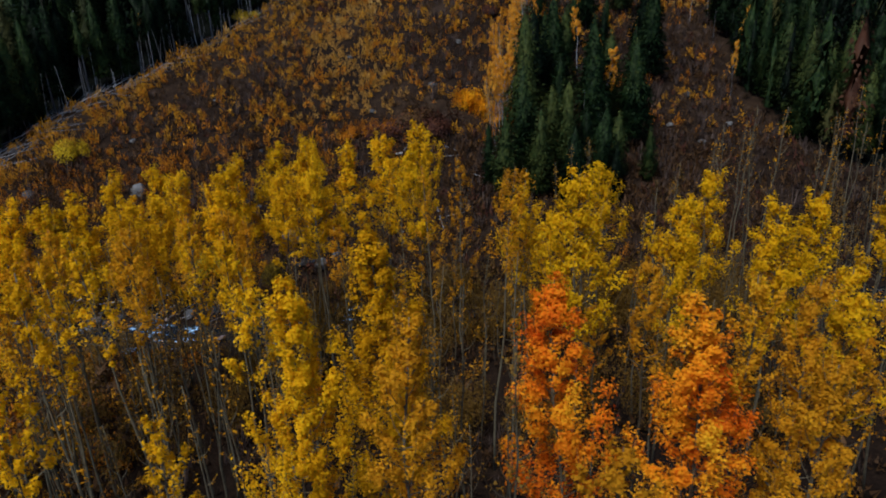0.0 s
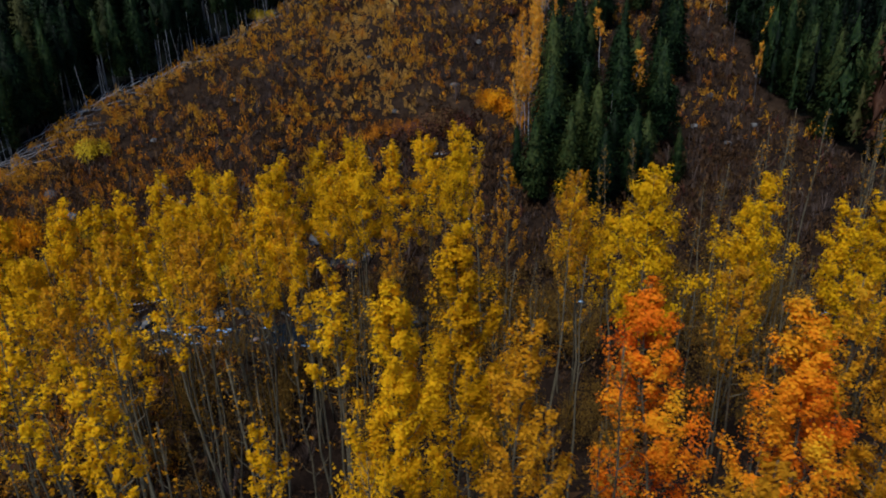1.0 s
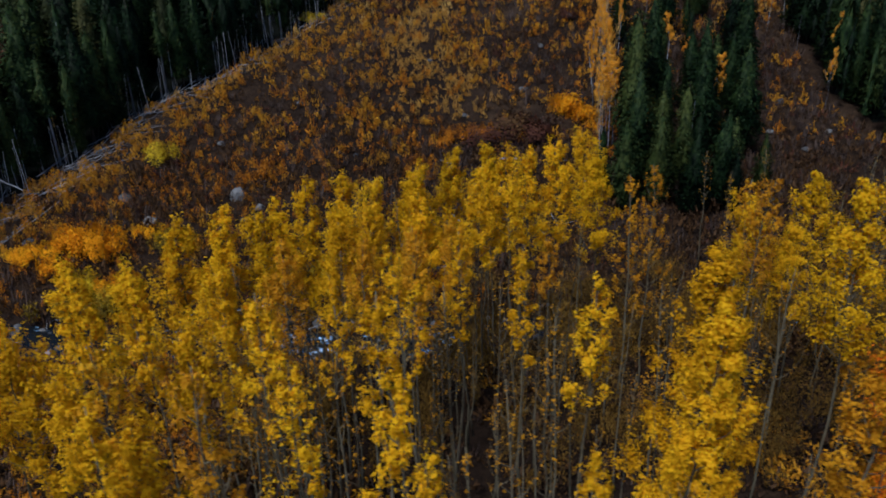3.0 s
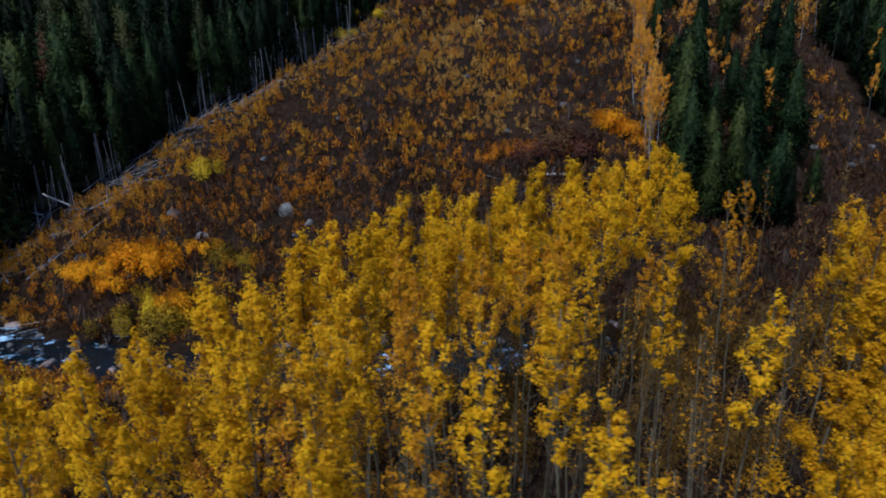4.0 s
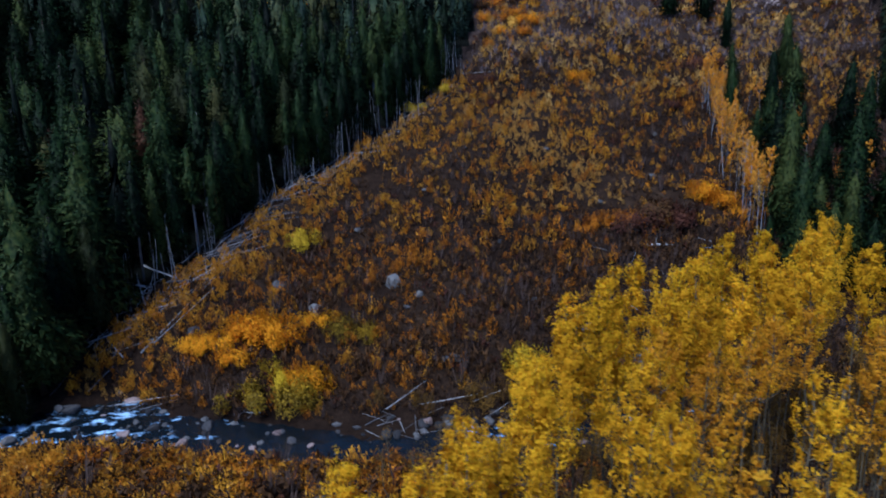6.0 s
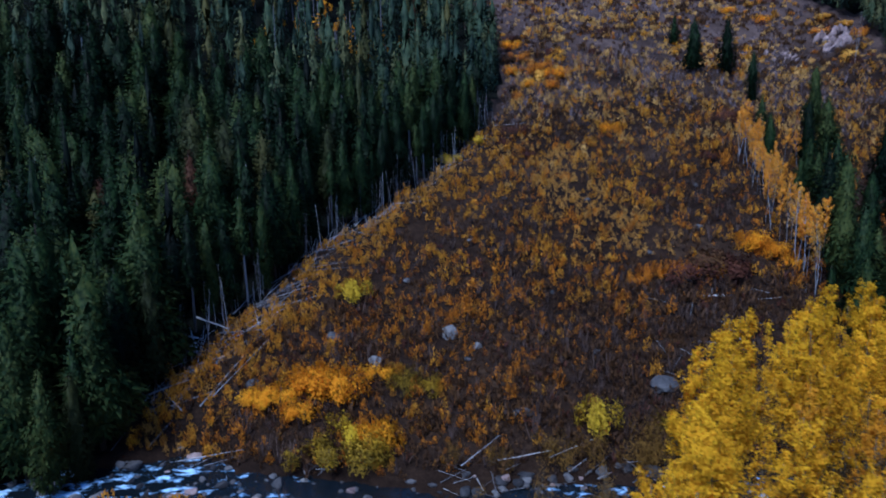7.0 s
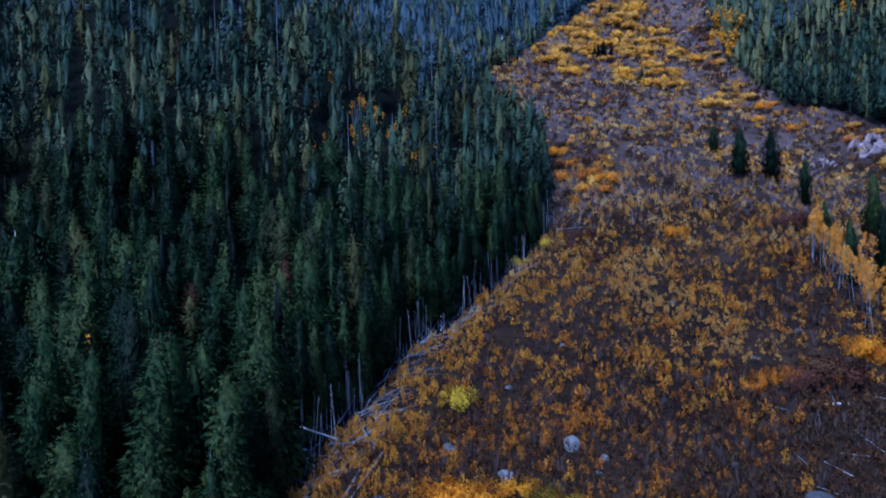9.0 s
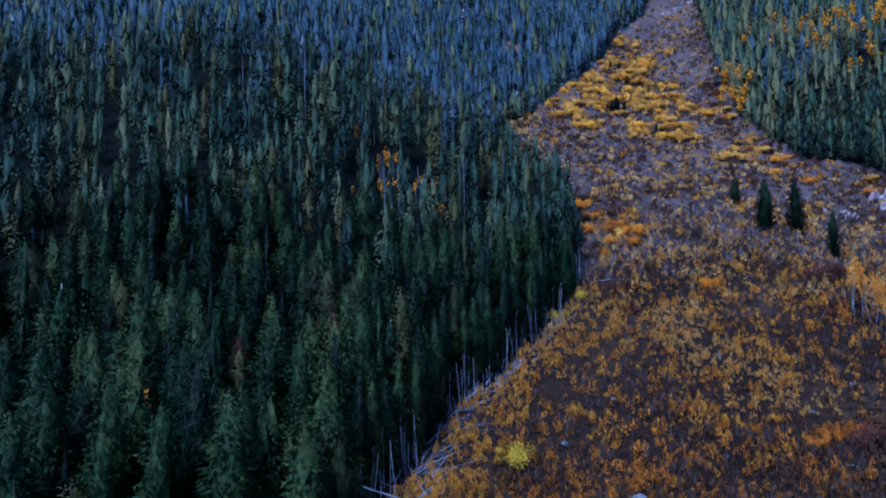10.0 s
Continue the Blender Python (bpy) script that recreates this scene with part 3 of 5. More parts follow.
aspen_kind("front", 4, DEEP_YELLOW, "aspen", "full-crowned tall yellow aspen of the creek grove", h=16.0, low=0.30, wide=1.95, plumes=60, per_plume=560, size=0.082, thick=0.52, corners=4)
aspen_kind("amber", 2, GOLD, "aspen", "full-crowned tall amber aspen of the creek grove", h=16.0, low=0.34, wide=1.75, plumes=52, per_plume=370, size=0.076, thick=0.48, corners=4)
aspen_kind("pale", 3, RUSSET, "aspen", "leafless pale-stemmed aspen at the edge of the grove", h=14.0, low=0.45, wide=0.9, plumes=20, per_plume=6, size=0.07, thick=0.25)
aspen_kind("airy", 2, GOLD, "aspen", "open-crowned aspen with thin golden leaves along its branches", h=15.0, low=0.36, wide=1.5, plumes=34, per_plume=90, size=0.08, thick=0.34)
aspen_kind("slim", 4, DEEP_YELLOW, "aspen", "slim aspen with airy golden leaves and a pale stem", h=15.0, low=0.68, wide=0.85, plumes=20, per_plume=110, size=0.08, thick=0.32)
aspen_kind("rim", 3, RIM_GOLD, "aspen", "golden aspen with a white trunk beside the dark spruces", bark=SNAG_BARK, h=9.0, low=0.50, wide=1.1, plumes=18, per_plume=80, size=0.14, thick=0.42)
aspen_kind("rim_bare", 2, TAN, "aspen", "thin white-stemmed aspen with faded tan leaves", bark=SNAG_BARK, h=9.0, low=0.40, wide=0.9, plumes=18, per_plume=42, size=0.12, thick=0.4)
HEIGHT = {"rim": 9.0, "rim_bare": 9.0, "slim": 15.0, "airy": 15.0, "yellow": 15.0, "lime": 14.5, "gold": 15.0, "sparse": 14.0, "bare": 14.0, "pale": 14.0, "orange": 15.0, "front": 16.0, "amber": 16.0}
made_first = {}


def put_aspen(key, x, y, top=None, fat=1.0, pick=None):
    k = int(R.integers(0, len(ASPENS[key]))) if pick is None else pick
    z = float(rough_land(x, y)) - 0.1
    s = (top - z) / HEIGHT[key] if top else R.uniform(0.82, 1.0)
    name, parts, label = ASPENS[key][k]
    m = pose(x, y, z, R.normal(0, 1.6), R.normal(0, 1.6), R.uniform(0, 360))
    if (key, k) not in made_first:
        made_first[key, k] = plant(name, parts, label, "tree", "aspens of the creek grove")
        ob = made_first[key, k]
    else:
        ob = copy_thing(made_first[key, k], m)
    ob.matrix_basis = m @ Matrix.Diagonal((s * fat, s * fat, s, 1))
    return ob


GROVE = [
    ("front", -4.9, 17.6, 15.5), ("front", -2.5, 22.0, 14.8), ("amber", -1.6, 14.9, 15.6), ("orange", 4.0, 18.3, 14.2), ("orange", 7.7, 17.2, 14.0),
    ("gold", 6.6, 19.4, 14.3), ("gold", 8.9, 18.9, 14.4), ("amber", 10.4, 17.6, 14.4), ("amber", 9.1, 13.2, 14.4), ("gold", 3.6, 11.5, 14.2),
    ("gold", 12.4, 14.6, 13.8), ("yellow", 12.8, 19.5, 14.0), ("sparse", 0.8, 16.6, 13.6),
    ("slim", -14.1, 16.8, 13.9),
    ("airy", -16.5, 14.7, 15.5), ("airy", -18.4, 17.2, 14.6), ("bare", -7.4, 20.7, 12.2), ("bare", -8.8, 18.2, 12.6), ("yellow", -21.5, 27.6, 14.0),
    ("gold", -12.0, 23.9, 14.3), ("gold", -16.6, 25.7, 12.9), ("gold", -17.1, 23.9, 12.6),
    ("yellow", -19.0, 22.4, 12.8), ("yellow", -23.4, 19.3, 12.1), ("yellow", -24.5, 21.1, 12.6), ("yellow", -19.1, 16.6, 12.8), ("yellow", -27.6, 21.6, 11.6),
    ("yellow", -28.6, 19.4, 11.8), ("yellow", -26.2, 21.8, 12.4), ("amber", -30.3, 19.2, 11.8), ("yellow", -29.6, 22.0, 11.4), ("yellow", -23.3, 25.7, 12.6), 
    ("lime", -19.3, 32.0, 12.6), ("lime", -21.4, 30.8, 12.8), ("lime", -17.6, 35.6, 12.9), ("lime", -16.2, 37.8, 12.8), ("lime", -18.1, 34.3, 12.6),
    ("lime", -12.8, 39.8, 12.8), ("lime", -12.7, 38.3, 12.7), ("lime", -10.5, 41.0, 12.9), ("lime", -8.3, 41.0, 13.2), ("lime", -7.6, 40.0, 12.9),
    ("lime", -5.4, 41.3, 13.1), ("yellow", -6.7, 36.4, 14.2), ("yellow", -14.6, 36.4, 12.9), ("yellow", -0.8, 45.3, 13.1), ("lime", -3.2, 42.6, 13.0),
    ("lime", -1.2, 40.7, 12.7), ("airy", 0.9, 37.6, 12.9), ("airy", -0.8, 36.0, 13.1), ("airy", 4.6, 34.4, 13.3), ("yellow", 4.0, 32.8, 12.9), ("gold", 2.3, 29.4, 14.6),
    ("lime", 5.5, 26.7, 15.0), ("lime", 8.3, 35.1, 12.9), ("lime", 12.8, 33.5, 12.9), ("lime", 17.3, 30.2, 12.8), ("lime", 10.2, 28.5, 13.0),
    ("lime", 14.6, 27.4, 13.0), ("yellow", 5.8, 31.0, 12.0), ("bare", 18.5, 43.7, 12.9), ("bare", 16.9, 41.2, 12.7), ("bare", 19.8, 45.3, 12.8),
    ("bare", 24.3, 49.3, 12.8), ("bare", 27.5, 47.7, 12.9), ("bare", 35.4, 56.9, 12.8), ("bare", 22.0, 46.0, 12.0), ("bare", 29.5, 50.5, 12.4),
    ("bare", 26.0, 45.0, 11.8), ("bare", 31.0, 47.0, 12.4), ("sparse", 13.9, 39.6, 11.6), ("bare", 11.1, 56.0, 9.0), ("sparse", 22.5, 38.0, 12.2),
    ("yellow", 21.0, 31.0, 12.6), ("lime", 25.0, 34.0, 12.4), ("sparse", 27.0, 39.0, 12.6), ("gold", 17.0, 24.0, 13.4), ("sparse", 20.0, 26.5, 13.4),
    ("slim", -7.4, 14.3, 12.8), ("slim", -11.5, 14.7, 12.8), ("slim", -12.1, 15.7, 14.3), ("slim", -7.7, 24.0, 14.3), ("slim", -6.9, 20.5, 14.7), ("slim", -10.3, 25.7, 13.9), ("slim", -12.0, 18.9, 15.0), ("slim", -11.3, 22.0, 15.1),
    ("slim", -18.9, 14.7, 14.2), ("slim", -27.0, 16.3, 14.7), ("slim", -26.0, 19.1, 14.2), ("yellow", -23.0, 23.1, 13.8), ("slim", -15.2, 19.4, 14.8), ("slim", -21.0, 18.4, 14.0), ("slim", -20.0, 20.6, 13.6), ("slim", -23.4, 16.4, 13.6), ("slim", -14.4, 22.0, 13.6),
    ("yellow", -15.8, 31.0, 12.4), ("gold", -17.6, 29.4, 12.6), ("yellow", -13.6, 33.2, 12.5), ("lime", -11.2, 35.0, 12.4), ("gold", -14.2, 28.2, 12.8),
    ("gold", -9.6, 32.6, 12.6), ("yellow", -9.0, 36.8, 12.6), ("lime", -16.4, 33.4, 12.4), ("gold", -12.4, 30.6, 12.4), ("yellow", -18.6, 27.0, 12.6),
]
BROAD = {("front", -4.9): 0.92, ("front", -2.5): 1.15, ("orange", 4.0): 1.1, ("orange", 7.7): 1.15}
taken = []
for key, x, y, top in GROVE:
    put_aspen(key, x, y, top, BROAD.get((key, x), 1.0))
    taken.append((x, y))
# thin stems that fill the grove
tries = 0
while len(taken) < 150 and tries < 6000:
    tries += 1
    x, y = R.uniform(-22, 30), R.uniform(17, 44)
    if x < np.interp(y, [17, 28, 34, 44], [-20, -21, -18, -9]) or min((x - a) ** 2 + (y - b) ** 2 for a, b in taken) < 1.1:
        continue
    if -11 < x < 5 and y < 28 and R.uniform() < 0.55:
        continue
    dark = R.uniform()
    hollow = x < 4 and y < 31
    put_aspen("bare" if hollow or dark > 0.75 else ("sparse" if dark < 0.55 else "gold"), x, y, R.uniform(9.0, 12.4))
    taken.append((x, y))

for k in range(70):
    x, y = R.uniform(-20, 3), R.uniform(14, 31)
    if min((x - a) ** 2 + (y - b) ** 2 for a, b in taken) > 0.5:
        put_aspen("bare" if k % 4 else "sparse", x, y, R.uniform(8.0, 12.5))
        taken.append((x, y))
for k in range(18):
    x, y = R.uniform(19, 38), R.uniform(37, 53)
    put_aspen("pale", x, y, R.uniform(9.5, 13.2))

def saplings():
    """Thin brown saplings at the back of the grove and along the creek, past counting."""
    rng = np.random.default_rng(12)
    temps = []
    for k in range(3):
        bole, wood, foliage = aspen_meshes(900 + k, 14.0, 0.5, 0.9, 16, 30, 0.075, 0.4)
        v, f = joined([bole, wood, foliage[:2]])
        tris = np.array([(q[0], q[i], q[i + 1]) for q in f for i in range(1, len(q) - 1)])
        temps.append((v, tris, len([1 for q in list(bole[1]) + list(wood[1]) for i in range(1, len(q) - 1)])))
    spots, tall, fat = [], [], []
    for k in range(44):
        x, y = rng.uniform(-14, 22), rng.uniform(31, 43)
        if x > np.interp(y, [26, 34, 44], [-20, -17, -8]):
            spots.append((x, y))
            tall.append(rng.uniform(5.0, 9.5))
            fat.append(1.5)
    for k in range(70):
        x = rng.uniform(-30, 26)
        spots.append((x, 43.2 + float(creek_y(x)) - abs(rng.normal(0, 2.2))))
        tall.append(rng.uniform(2.5, 5.5))
        fat.append(2.2)
    spots, tall, fat = np.array(spots), np.array(tall) / 14.0, np.array(fat)
    n = len(spots)
    pick = rng.integers(0, 3, n)
    v, f = stamp([t[:2] for t in temps], np.column_stack([spots, rough_land(spots[:, 0], spots[:, 1]) - 0.1]), np.column_stack([tall * fat, tall]), rng.uniform(0, 6.28, n), pick)
    leafy = np.concatenate([np.tile(np.arange(len(temps[k][1])) >= temps[k][2], int((pick == k).sum())) for k in range(3)])
    tagged(new("aspen_saplings", build("aspen_saplings", v, f, [ASPEN_BARK, RUSSET], leafy.astype(np.int32))), "thin brown aspen saplings under the grove and by the creek", "sapling", kind="stuff")


saplings()

# ---- conifers ----
SPRUCE = []
for k in range(6):
    SPRUCE.append(conifer_meshes(300 + k, 15.0, 0.06 + 0.04 * (k % 3), 1.9 + 0.15 * k, 2100, 0.25, 24))
PINE = []
for k in range(4):
    PINE.append(conifer_meshes(340 + k, 15.0, 0.38 + 0.05 * k, 1.4, 620, 0.42, 14, 0.4))
CONIFERS = {}


def conifer_kind(key, sources, leaf, bark, name, label):
    CONIFERS[key] = []
    for bole, (v, f) in sources:
        soft = crown_normals(v, len(v))
        CONIFERS[key].append((name, [("trunk", build("trunk", bole[0], bole[1], bark, shade=True)), ("crown", build("crown", v, turned_out(v, f, soft), leaf, shade=True, normals=soft))], label))


conifer_kind("spruce", SPRUCE, NEEDLE, SPRUCE_BARK, "spruce", "dark green spruce with drooping boughs in dense forest")
conifer_kind("olive", SPRUCE[:3], NEEDLE_OLIVE, SPRUCE_BARK, "spruce", "yellowing olive-green spruce among darker ones")
conifer_kind("dead", SPRUCE[3:5], NEEDLE_DEAD, SPRUCE_BARK, "dead_spruce", "dead spruce with rust-red needles")
conifer_kind("pine", PINE, NEEDLE, SNAG_BARK, "lodgepole_pine", "tall pine with a bare pale trunk at the forest edge")


def put_conifer(key, x, y, h, fat=1.0, group="conifers of the forest"):
    k = int(R.integers(0, len(CONIFERS[key])))
    z = float(rough_land(x, y)) - 0.15
    s = h / 15.0
    name, parts, label = CONIFERS[key][k]
    m = pose(x, y, z, R.normal(0, 0.8), R.normal(0, 0.8), R.uniform(0, 360))
    if (key, k) not in made_first:
        made_first[key, k] = plant(name, parts, label, "tree", group)
        ob = made_first[key, k]
    else:
        ob = copy_thing(made_first[key, k], m)
    ob.matrix_basis = m @ Matrix.Diagonal((s * fat, s * fat, s, 1))
    return ob


# the clump between the two clearings
for x, y, h in [(9.0, 71.2, 14.5), (11.4, 69.6, 8.0), (12.6, 73.0, 9.5), (10.6, 77.4, 12.0), (13.7, 97.4, 9.6), (21.0, 101.3, 10.7), (21.7, 93.5, 6.3), (16.1, 71.9, 13.9), (18.4, 76.2, 10.5), (26.1, 87.8, 12.8), (20.1, 71.8, 11.4), (20.7, 66.6, 5.6), (14.6, 68.2, 6.5),
                (18.0, 95.3, 7.2), (24.0, 101.7, 5.0), (15.0, 84.1, 9.2), (13.2, 80.2, 12.5), (17.8, 81.0, 9.0), (27.0, 93.6, 12.0), (27.5, 108.0, 10.0), (22.8, 82.4, 8.5), (16.4, 90.0, 7.0), (13.4, 88.6, 6.5),
                (6.2, 62.8, 8.5), (9.4, 63.4, 9.0), (12.4, 62.2, 8.0), (15.0, 63.6, 9.5), (17.2, 66.2, 7.5), (4.8, 65.6, 6.5), (8.4, 66.8, 11.5), (12.2, 65.6, 10.5), (16.4, 63.0, 6.0)]:
    put_conifer("spruce", x, y, h, 1.05, "spruces between the clearings")
for x, y, h in [(21.0, 145.5, 11.0), (28.8, 148.4, 11.5), (27.1, 132.6, 9.5), (22.8, 163, 6.5), (31.8, 120.0, 11.5), (21.8, 117.2, 7.0)]:
    put_conifer("spruce", x, y, h, 1.2, "lone spruces in the clearing")

near_spots = []
tries = 0
F = np.random.default_rng(5)
for y in np.arange(49, 126, 2.1):
    x = float(left_edge(y)) - F.uniform(0.2, 2.0)
    near_spots.append((x, y))
    put_conifer("pine" if F.uniform() < 0.3 else ("olive" if F.uniform() < 0.06 else "spruce"), x, y, F.uniform(8.5, 13.0), F.uniform(0.8, 1.05))
while len(near_spots) < 255 and tries < 20000:
    tries += 1
    y = F.uniform(50, 125)
    x = left_edge(y) - 1.5 - abs(F.normal(0, 1)) * 24
    if x < -112 or (near_spots and min((x - a) ** 2 + (y - b) ** 2 for a, b in near_spots) < 14.0):
        continue
    near_spots.append((x, y))
    rim = left_edge(y) - x < 6
    u = F.uniform()
    key = "pine" if (rim and u < 0.35) or u < 0.08 else ("olive" if u > 0.93 else ("dead" if u > 0.915 else "spruce"))
    put_conifer(key, x, y, (9.0 + 8.5 * F.beta(2, 2)) * (0.85 if rim else 1.0), F.uniform(1.05, 1.4))
put_conifer("dead", -59.7, 84.4, 13.5)
for x, y, h, fat in [(-57.6, 64.4, 16.5, 1.3), (-58.2, 54.6, 15.0, 1.45), (-63.5, 58.5, 16.0, 1.3), (-48.2, 83.6, 6.5, 0.9), (-52.4, 89.8, 8.0, 0.8), (-54.8, 88.4, 8.5, 0.8)]:
    put_conifer("spruce", x, y, h, fat)
right_spots = []
while len(right_spots) < 34:
    y = F.uniform(60, 112)
    x = float(right_edge(y)) + 0.5 + abs(F.normal(0, 5))
    if x < 58 and all((x - a) ** 2 + (y - b) ** 2 > 7 for a, b in right_spots):
        right_spots.append((x, y))
        put_conifer("spruce", x, y, F.uniform(10, 15), F.uniform(0.85, 1.05))


GLADE = (-53, 152)  # aspens stand here among the conifers
BARE = [(-12.0, 291.0, 17.0), (-25.4, 361.0, 6.0)]  # rock shows through the woods here


def far_forest():
    """The woods past the nearest trees."""
    rng = np.random.default_rng(21)
    temps = []
    for k in range(6):
        _, (v, f) = conifer_meshes(400 + k, 1.0, 0.12 + 0.04 * k, 0.080 + 0.009 * k, 230, 0.40, 14)
        temps.append((v, np.array(f)))
    plain = [(v, np.array(f)) for _, (v, f) in (conifer_meshes(420 + k, 1.0, 0.10, 0.088 + 0.010 * k, 30, 0.85, 5) for k in range(5))]
    spots = []

    def scatter(n, x0, x1, y0, y1, gap, test):
        grid = {}
        for _ in range(n):
            x, y = rng.uniform(x0, x1), rng.uniform(y0, y1)
            if not test(x, y):
                continue
            c = (int(x // gap), int(y // gap))
            if c in grid:
                continue
            grid[c] = 1
            spots.append((x, y))

    def left_wood(x, y):
        if x > left_edge(y) - 1.2 or ((x - GLADE[0]) / 11) ** 2 + ((y - GLADE[1]) / 10) ** 2 < rng.uniform(0.5, 1.2):
            return False
        return all((x - a) ** 2 + (y - b) ** 2 > 10.0 for a, b in near_spots) if y < 126 and x > -113 else True

    scatter(22000, -165, -10, 50, 240, 4.1, left_wood)
    scatter(6000, 34, 110, 62, 200, 3.0, lambda x, y: x > right_edge(y) + 1.0 and all((x - a) ** 2 + (y - b) ** 2 > 8 for a, b in right_spots))
    for y in np.arange(55, 420, 1.7):
        for edge, way in ((left_edge, -1), (right_edge, 1)):
            if rng.uniform() < 0.75 and (way < 0 or y > 70) and (way > 0 or y > 126):
                spots.append((float(edge(y)) + way * rng.uniform(0.3, 2.2), y + rng.uniform(-0.6, 0.6)))
    scatter(30000, -290, 300, 200, 460, 3.7, lambda x, y: all(((x - a) / r) ** 2 + ((y - b) / 9) ** 2 > 1 for a, b, r in BARE) and (x < left_edge(y) - 1 and (y > 240 or x < -150)) or (x > right_edge(y) + 1 and (y > 200 or x > 110)))
    spots = np.array(spots)
    z = rough_land(spots[:, 0], spots[:, 1]) - 0.2
    n = len(spots)
    h = (7.0 + 12.5 * rng.beta(1.7, 1.9, n)) * (1 + 0.15 * smooth(240, 400, spots[:, 1]))
    fat = h * rng.uniform(0.95, 1.4, n) * (1 + 0.35 * smooth(200, 320, spots[:, 1]))
    h = h * np.where(spots[:, 1] < 240, 1 - 0.28 * smooth(150, 195, spots[:, 1]), 0.85)
    h = h * np.where((spots[:, 1] < 235) & (spots[:, 0] < 30), np.interp(left_edge(spots[:, 1]) - spots[:, 0], [0, 12], [0.68, 1.0]), 1.0)
    grown = (spots[:, 1] < 200) & (spots[:, 0] < 0)
    h, fat = h * np.where(grown, 1.15, 1.0), fat * np.where(grown, 1.1, 1.0)
    turns, picks, u = rng.uniform(0, 6.28, n), rng.integers(0, 6, n), rng.uniform(0, 1, n)
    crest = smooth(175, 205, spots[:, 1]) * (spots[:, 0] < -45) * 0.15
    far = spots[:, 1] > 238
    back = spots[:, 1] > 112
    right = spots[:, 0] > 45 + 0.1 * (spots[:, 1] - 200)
    # Haze-tinted trees take a growing share with distance.
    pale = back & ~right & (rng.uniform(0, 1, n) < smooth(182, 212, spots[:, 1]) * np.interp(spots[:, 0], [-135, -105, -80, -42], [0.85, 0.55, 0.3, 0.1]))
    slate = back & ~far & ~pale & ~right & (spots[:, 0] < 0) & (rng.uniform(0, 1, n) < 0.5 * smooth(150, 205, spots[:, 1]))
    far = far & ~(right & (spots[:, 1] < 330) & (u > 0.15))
    for name, mat, mask, kinds, label in [
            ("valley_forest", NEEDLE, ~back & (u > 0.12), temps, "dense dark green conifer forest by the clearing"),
            ("hill_forest", NEEDLE_HAZED, back & ~far & (u > 0.12 + crest) & ~pale & ~slate & (spots[:, 1] < 205), temps, "dense green conifer forest covering the hill, coloured lighter and bluer for haze"),
            ("upper_forest", NEEDLE_HAZED, back & ~far & (u > 0.12 + crest) & ~pale & ~slate & (spots[:, 1] >= 205), plain, "green conifer forest beside the upper clearing, with a slight haze tint"),
            ("yellowing_conifers", NEEDLE_OLIVE, ~far & (u <= 0.12 + crest) & (u > 0.012), temps, "yellowing olive conifers scattered through the forest"),
            ("dead_conifers", NEEDLE_DEAD, ~far & (u <= 0.012), temps, "rust-brown dead conifers scattered through the forest"),
            ("slope_forest", NEEDLE_HAZE_FAR, slate & ~far & (u > 0.12 + crest), temps, "conifers on the upper slope of the hill, tinted slate for haze"),
            ("ridge_forest", NEEDLE_HAZE_BLUE, pale & ~far & (u > 0.12 + crest), temps, "conifers along the hill crest, tinted pale blue for haze"),
            ("mountain_firs", NEEDLE_HAZED, far & (u > 0.72), plain, "green firs, less haze-tinted than the other trees of the mountainside"),
            ("mountain_forest", NEEDLE_HAZE_FAR, far & (u <= 0.72), plain, "conifer forest on the far mountainside, haze tinted into its colour")]:
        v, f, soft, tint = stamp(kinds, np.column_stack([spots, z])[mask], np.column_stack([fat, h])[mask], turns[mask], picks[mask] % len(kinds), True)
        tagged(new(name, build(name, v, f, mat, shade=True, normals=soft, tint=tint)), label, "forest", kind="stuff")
    # bare boles and bleached snags between them
    at = rng.permutation(np.nonzero((spots[:, 1] > 95) & (rng.uniform(0, 1, n) < np.where(right, 0.12, 0.25 + 0.75 * smooth(170, 240, spots[:, 1]))))[0])[:700]
    pv, pf = tube([(0, 0, 0), (0.01, 0, 0.5), (0, 0.01, 1)], [0.016, 0.013, 0.006], 4)
    quads = np.array([q for q in pf if len(q) == 4])
    sp = np.column_stack([spots[at] + rng.normal(0, 0.9, (700, 2)), z[at]])
    sp[:46] = np.column_stack([rng.normal(GLADE[0], 6, 46), rng.normal(GLADE[1], 5, 46), np.zeros(46)])
    sp[:46, 2] = rough_land(sp[:46, 0], sp[:46, 1])
    v, f = stamp([(pv, quads)], sp, np.column_stack([np.where(spots[at, 1] > 150, 9.0, 8.0), np.where(np.arange(700) < 46, rng.uniform(3.0, 5.5, 700), h[at] * np.where(np.arange(700) % 3, rng.uniform(0.7, 1.05, 700), rng.uniform(1.05, 1.45, 700)))]), rng.uniform(0, 6.28, 700), np.zeros(700, int))
    tagged(new("bleached_snags", build("bleached_snags", v, f, SNAG_BARK)), "bleached standing dead trunks scattered through the forest", "dead tree", kind="stuff")


far_forest()


